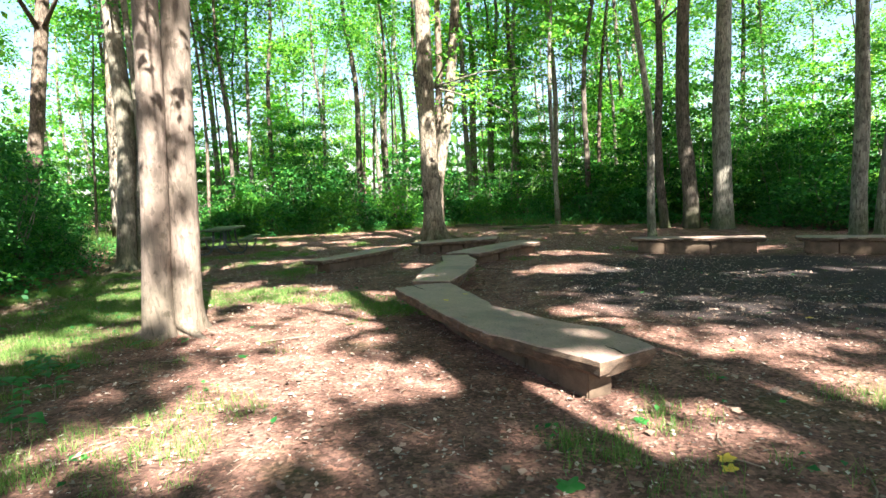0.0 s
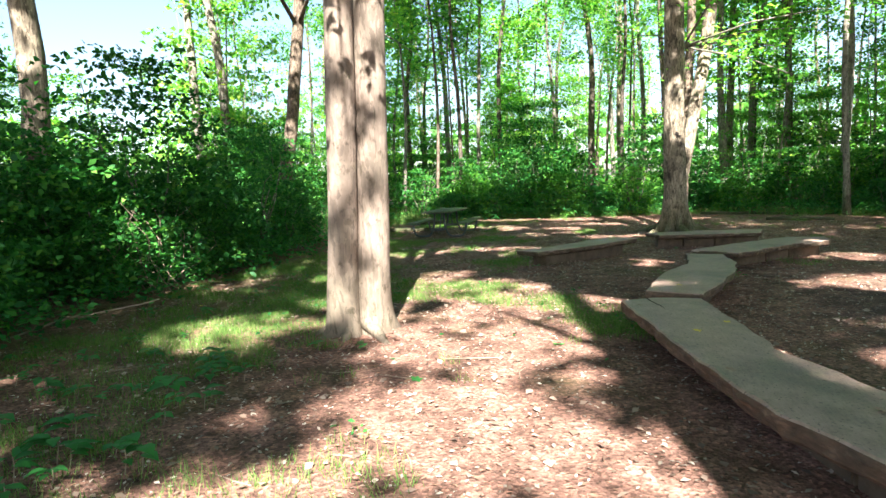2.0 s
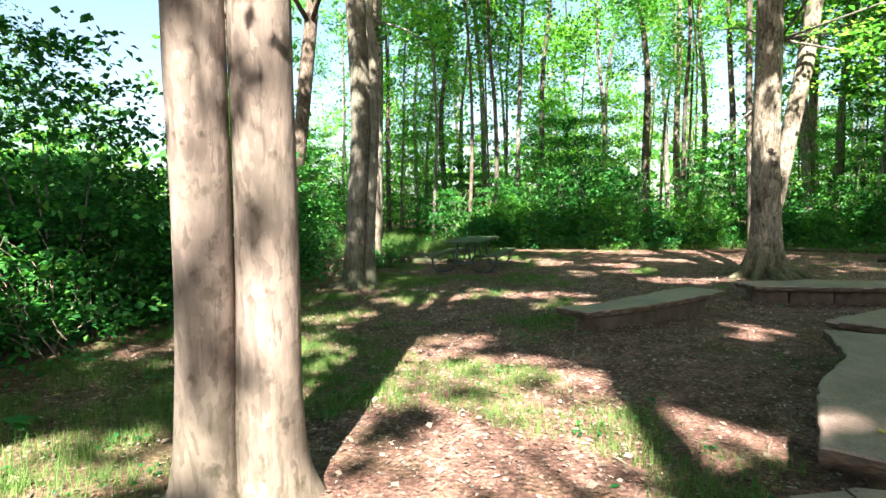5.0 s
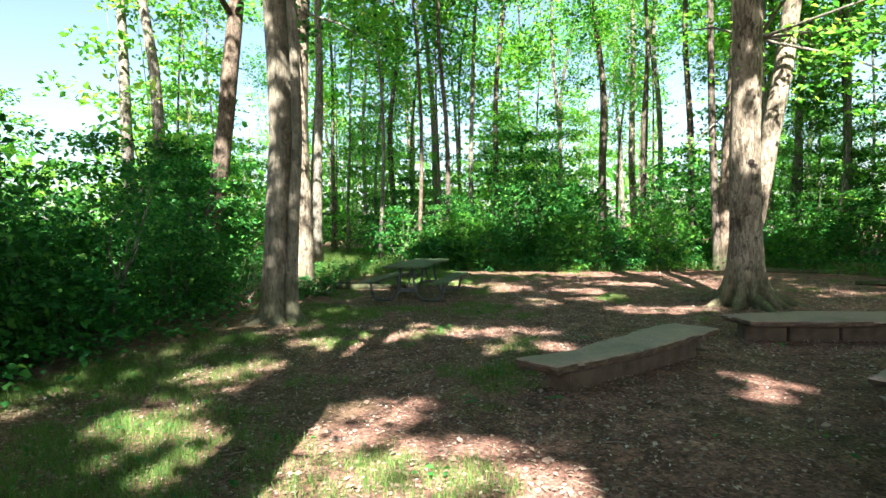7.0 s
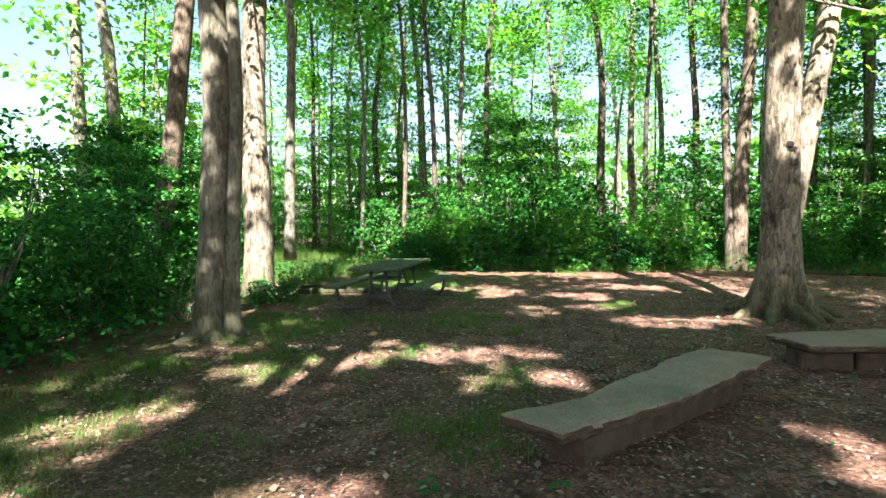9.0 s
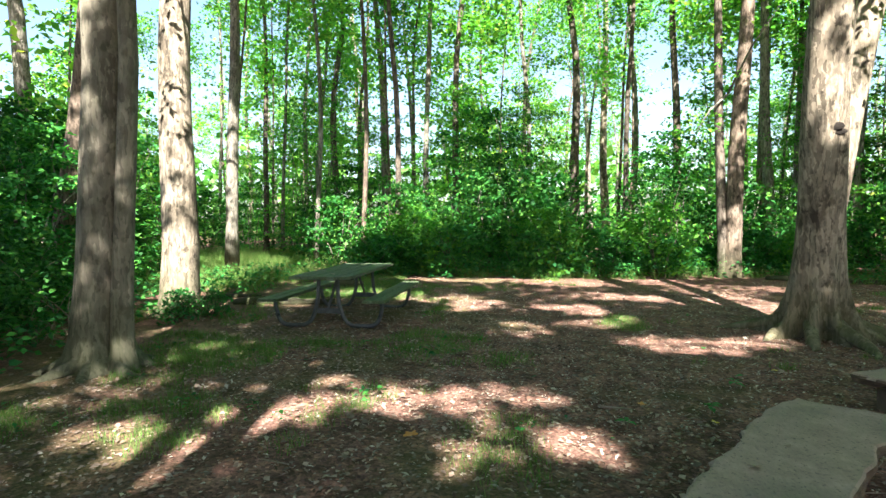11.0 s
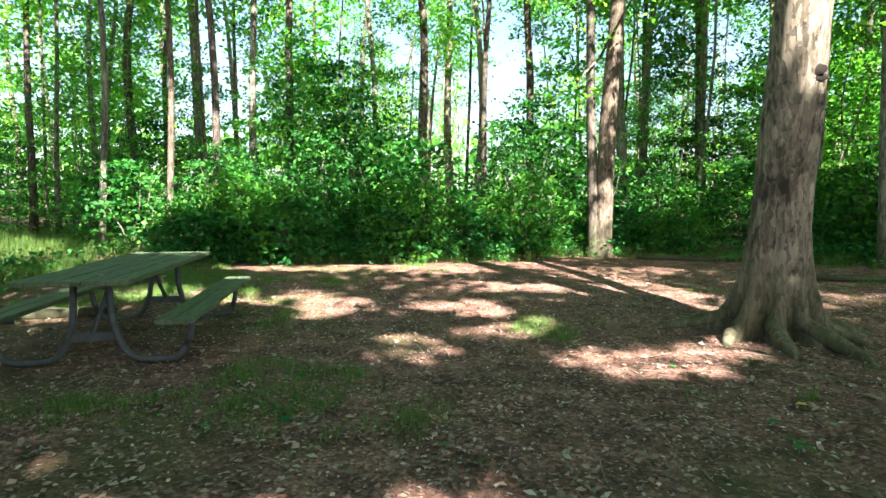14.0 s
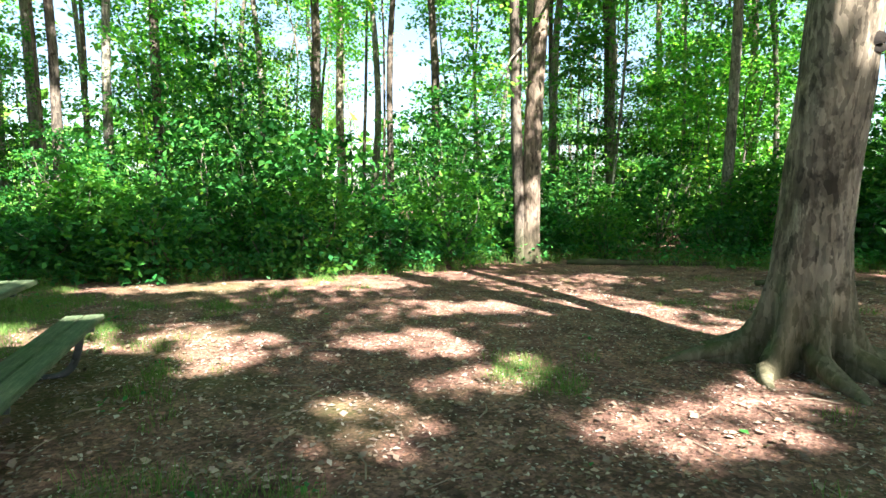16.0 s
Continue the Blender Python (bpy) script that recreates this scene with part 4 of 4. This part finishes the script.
def seedling(x, y, size, seed):
    """A tree seedling with a few broad leaves on a thin stalk."""
    r = random.Random(seed)
    t = thing("seedling", x, y, rise(x, y), "broad-leaved green seedling growing on the forest floor", "seedling", "seedlings")
    h = size * 1.3
    part("stem", tube("stem", [(0, 0, -0.01), (0.01, 0.01, h * 0.6), (0.02, 0, h)], [0.004, 0.003, 0.002], TWIG, 5), t)
    for i in range(r.randint(5, 8)):
        a, ln, z = r.uniform(0, 6.28), size * r.uniform(0.7, 1.2), h * r.uniform(0.55, 1.0)
        dx, dy, sx, sy = math.cos(a), math.sin(a), -math.sin(a), math.cos(a)
        rows = []
        for f, w, dz in ((0.12, 0.02, 0.0), (0.4, 0.26, 0.10), (0.7, 0.32, 0.10), (0.95, 0.16, 0.02), (1.2, 0.0, -0.10)):
            rows.append([(dx * ln * f + sx * ln * w * e, dy * ln * f + sy * ln * w * e, z + ln * (dz + 0.05 * abs(e))) for e in (-1, 0, 1)])
        verts = [v for row in rows for v in row]
        faces = [(k * 3 + e, k * 3 + e + 1, k * 3 + e + 4, k * 3 + e + 3) for k in range(4) for e in range(2)]
        part("leaf", mesh_of("leaf", verts, faces, HERB, smooth=True), t)


for i in range(56):
    seedling(pick.uniform(-3.8, -1.3), pick.uniform(2.0, 5.2), pick.uniform(0.06, 0.13), i)
for i in range(10):
    seedling(pick.uniform(-5.0, -3.4), pick.uniform(3.5, 9.5), pick.uniform(0.07, 0.13), 50 + i)
for x, y in [(-0.1, 13.3), (0.55, 13.75), (-0.95, 10.4), (-0.25, 10.55), (2.2, 13.4), (-1.2, 5.75), (-1.65, 5.7), (0.9, 14.4)]:
    seedling(x, y, 0.07, int(x * 100 + y))
shrub(0, -6.0, 16.5, 0.4, 20)
shrub(0, -5.75, 17.0, 0.3, 80)


# ---- seats of sawn slabs ----
def outline(poly, step, wobble, seed):
    pts = []
    for (x1, y1), (x2, y2) in zip(poly, poly[1:] + poly[:1]):
        n = max(2, int(math.hypot(x2 - x1, y2 - y1) / step))
        for i in range(n):
            t = i / n
            x, y = x1 + (x2 - x1) * t, y1 + (y2 - y1) * t
            dx, dy = (0.6 * noise.noise((x * 9, y * 9, seed + k)) for k in (2, 5))
            pts.append((x + wobble * (noise.noise((x * 3, y * 3, seed)) + dx), y + wobble * (noise.noise((x * 3, y * 3, seed + 7)) + dy)))
    return pts


def slab_mesh(poly, z, thick, seed):
    ring = outline(poly, 0.07, 0.028 if seed < 3 else 0.045, seed)
    n = len(ring)
    cx, cy = sum(p[0] for p in ring) / n, sum(p[1] for p in ring) / n

    def inset(p, q, d):
        ax, ay = ring[(q + 1) % n][0] - ring[q - 1][0], ring[(q + 1) % n][1] - ring[q - 1][1]
        ln = math.hypot(ax, ay) or 1
        return p[0] - ay / ln * d, p[1] + ax / ln * d

    verts, faces = [], []
    for d, h in ((0.055, -thick), (0.012, -thick * 0.72), (0.0, -thick * 0.3), (0.004, -0.010), (0.016, 0.0)):
        for q, p in enumerate(ring):
            x, y = inset(p, q, d + (0.035 * noise.noise((p[0] * 7, p[1] * 7, h * 30 + seed)) if h < -0.01 else 0))
            verts.append((x - cx, y - cy, h + 0.006 * noise.noise((x * 2, y * 2, seed))))
    for k in range(4):
        for q in range(n):
            faces.append((k * n + q, k * n + (q + 1) % n, (k + 1) * n + (q + 1) % n, (k + 1) * n + q))
    faces.append(tuple(range(n))[::-1])
    faces.append(tuple(range(4 * n, 5 * n)))
    me = mesh_of("slab", verts, faces, SLAB, RIND)
    for p in me.polygons:
        p.material_index = 0 if p.normal.z > 0.6 else 1
    return me, (cx, cy)


def block_mesh(length, width, height):
    bm = bmesh.new()
    bmesh.ops.create_cube(bm, size=1, matrix=Matrix.Diagonal((length, width, height, 1)))
    bmesh.ops.bevel(bm, geom=bm.edges[:], offset=0.012, segments=2, affect="EDGES")
    bmesh.ops.subdivide_edges(bm, edges=[e for e in bm.edges if e.calc_length() > 0.12], cuts=3, use_grid_fill=True)
    for v in bm.verts:
        v.co += Vector((noise.noise(v.co * 5), noise.noise(v.co * 5 + Vector((3, 1, 0))), 0)) * 0.008
    me = bpy.data.meshes.new("block")
    bm.to_mesh(me)
    bm.free()
    me.materials.append(BLOCK)
    return me


def slab_bench(poly, top, thick, spine, width, seed, label, cracks=()):
    """poly: the slab's outline, anticlockwise; spine: the middle line of the blocks under it."""
    me, (cx, cy) = slab_mesh(poly, top, thick, seed)
    g = min(rise(x, y) for x, y in spine)
    b = thing("slab_bench", cx, cy, g, label, "bench", "ring of slab benches")
    slab = part("slab", me, b, "thick weathered grey slab with a rough brown edge", pose(0, 0, top - g))
    for (x1, y1), (x2, y2) in zip(spine, spine[1:]):
        ln = math.hypot(x2 - x1, y2 - y1)
        h = top - thick - g + 0.06
        part("block", block_mesh(ln - 0.012, width, h), b, "", pose((x1 + x2) / 2 - cx, (y1 + y2) / 2 - cy, h / 2 - 0.055, 0, 0, math.degrees(math.atan2(y2 - y1, x2 - x1))))
    for x, y, a, ln in cracks:
        pts = bent(0, 0, 0, ln, 0, 0, 6, 0.06, x + y)
        me = tube("crack", [(p[0], p[1], 0.0) for p in pts], [0.006, 0.006, 0.005, 0.004, 0.003, 0.002, 0.001], IRON, 4)
        part("crack", me, slab, "dark split in the slab", pose(x - cx, y - cy, 0.001, 0, 0, a))
    return b


BENCHES = [
    ([(2.19, 3.14), (2.69, 3.36), (2.60, 3.94), (2.20, 4.54), (1.93, 5.24), (1.85, 6.0), (1.72, 6.86), (1.25, 6.85), (0.99, 6.68), (1.29, 5.3), (1.63, 4.1)], 0.315, 0.135,
     [(2.28, 3.36), (2.05, 4.1), (1.70, 5.2), (1.48, 6.5)], 0.21, 1, "long curved slab bench on low brown blocks", [(1.22, 6.8, -75, 0.5), (2.4, 3.26, 100, 0.25)]),
    ([(1.24, 7.29), (1.76, 7.15), (2.02, 7.75), (2.34, 8.64), (2.52, 9.5), (2.50, 10.3), (1.99, 10.40), (1.93, 9.4), (1.5, 8.5)], 0.30, 0.12,
     [(1.62, 7.45), (1.95, 8.5), (2.2, 9.4), (2.24, 10.2)], 0.23, 2, "bowed slab bench with a swollen side", []),
    ([(-0.66, 11.04), (-0.27, 10.76), (0.49, 11.6), (1.42, 13.02), (0.98, 13.32), (0.70, 13.05), (-0.17, 11.5)], 0.285, 0.095,
     [(-0.27, 11.03), (1.03, 12.94)], 0.31, 3, "straight slab bench standing apart on brown blocks", []),
    ([(1.63, 14.10), (1.89, 13.60), (2.75, 13.72), (3.85, 13.95), (4.05, 14.75), (2.84, 14.62)], 0.29, 0.085,
     [(1.85, 13.98), (2.35, 14.02), (2.95, 14.12), (3.8, 14.32)], 0.34, 4, "wavy-edged slab bench below a maple", []),
    ([(2.17, 11.07), (2.76, 10.55), (3.81, 11.80), (4.55, 12.40), (4.65, 13.0), (4.05, 13.05), (2.95, 11.95)], 0.285, 0.095,
     [(2.55, 11.05), (3.3, 11.75), (3.75, 12.2), (4.38, 12.70)], 0.25, 5, "slab bench with a jagged edge and two blocks", []),
    ([(6.25, 11.45), (7.3, 10.75), (8.45, 10.1), (8.75, 10.55), (7.6, 11.2), (6.5, 11.9)], 0.33, 0.085,
     [(6.48, 11.55), (6.95, 11.26), (7.7, 10.82), (8.45, 10.42)], 0.34, 6, "pale slab bench on joined blocks across the ring", []),
    ([(8.85, 9.8), (9.9, 9.0), (11.0, 8.2), (11.3, 8.65), (10.2, 9.5), (9.15, 10.25)], 0.33, 0.085,
     [(9.1, 9.92), (9.55, 9.58), (10.3, 9.02), (11.0, 8.5)], 0.34, 7, "pale slab bench at the far side of the ring", []),
]
for row in BENCHES:
    slab_bench(*row)
for x, y, z, s, c in [(1.55, 4.7, 0.32, 0.07, 1), (1.5, 5.6, 0.32, 0.06, 0), (1.15, 6.45, 0.32, 0.05, 1), (1.75, 5.9, 0.32, 0.06, 0), (2.1, 4.2, 0.32, 0.07, 1), (1.6, 7.6, 0.305, 0.07, 0), (2.2, 8.8, 0.305, 0.06, 1), (0.35, 12.1, 0.29, 0.07, 1), (0.6, 12.4, 0.29, 0.06, 1), (-0.3, 11.2, 0.29, 0.07, 1), (-0.05, 11.45, 0.29, 0.06, 1), (0.02, 11.52, 0.29, 0.05, 1), (-0.12, 11.6, 0.29, 0.045, 1), (0.1, 11.4, 0.29, 0.05, 1)]:
    single_leaf(x, y, z, s, 99 * x + 40 * y, (YELLOW, ORANGE)[c] if c == 0 else DEAD, "dry leaf lying on a slab bench" if c else "yellow leaf lying on a slab bench")


# ---- picnic table ----
def plank_mesh(length, width, thick, seed):
    bm = bmesh.new()
    bmesh.ops.create_cube(bm, size=1, matrix=Matrix.Diagonal((length, width, thick, 1)))
    bmesh.ops.bevel(bm, geom=bm.edges[:], offset=0.006, segments=2, affect="EDGES")
    me = bpy.data.meshes.new("plank")
    bm.to_mesh(me)
    bm.free()
    me.materials.append(PLANK)
    return me


def smooth_path(pts, r):
    """Points with the corners rounded."""
    out = [Vector(pts[0])]
    for a, b, c in zip(pts, pts[1:], pts[2:]):
        a, b, c = Vector(a), Vector(b), Vector(c)
        p, q = b + (a - b).normalized() * r, b + (c - b).normalized() * r
        for i in range(7):
            t = i / 6
            out.append(p.lerp(b, t).lerp(b.lerp(q, t), t))
    return out + [Vector(pts[-1])]


def picnic_table(x, y, yaw, length=2.5, height=0.735, seat=0.43, half=0.41, out=0.86):
    z = rise(x, y) - 0.02
    t = thing("picnic_table", x, y, z, "weathered green plank picnic table on bent steel tube legs", "table", "", yaw)
    top = plank_mesh(length, 0.158, 0.04, 1)
    for i in range(5):
        part("top_plank", top, t, "", pose(0.008 * math.sin(i * 5), (i - 2) * 0.165, height - 0.02 + 0.003 * math.sin(i * 3), 0, 0, 0))
    board = plank_mesh(length, 0.135, 0.04, 2)
    for s in (-1, 1):
        for k in range(2):
            part("seat_plank", board, t, "", pose(0, s * (out - 0.07 - 0.142 * k), seat - 0.02))
    for e in (-1, 1):
        u = e * (length / 2 - 0.36)
        for s in (-1, 1):
            pts = [(u, s * 0.13, height - 0.045), (u, s * 0.15, 0.30), (u, s * 0.27, 0.035), (u, s * 0.68, 0.035), (u, s * 0.76, 0.28), (u, s * 0.76, seat - 0.045)]
            path = smooth_path(pts, 0.13)
            part("leg", tube("leg", path, [0.028] * len(path), STEEL, 10), t, "bent grey steel tube leg")
            part("seat_bracket", tube("seat_bracket", [(u, s * (out - 0.28), seat - 0.055), (u, s * (out - 0.01), seat - 0.055)], [0.02, 0.02], STEEL, 8), t)
        part("cross_bar", block_like(0.03, 0.36, 0.07), t, "grey steel cross bar", pose(u, 0, 0.235))
        part("top_bracket", block_like(0.05, 0.74, 0.035), t, "", pose(u, 0, height - 0.058))
        part("brace", tube("brace", [(u, 0, 0.26), (u - e * 0.42, 0, height - 0.05)], [0.02, 0.02], STEEL, 8), t, "slanting steel brace")
    return t


def block_like(a, b, c):
    bm = bmesh.new()
    bmesh.ops.create_cube(bm, size=1, matrix=Matrix.Diagonal((a, b, c, 1)))
    bmesh.ops.bevel(bm, geom=bm.edges[:], offset=0.005, segments=2, affect="EDGES")
    me = bpy.data.meshes.new("bar")
    bm.to_mesh(me)
    bm.free()
    me.materials.append(STEEL)
    return me


picnic_table(-3.70, 17.33, math.degrees(1.631))

for x, y, turn in [(-3.55, 16.4, 20), (-3.9, 16.9, 140), (-3.75, 17.6, 250), (-3.4, 17.2, 80), (-3.95, 18.1, 310)]:
    single_leaf(x, y, rise(-3.70, 17.33) + 0.722, 0.06, turn, DEAD, "dry leaf lying on the picnic table")
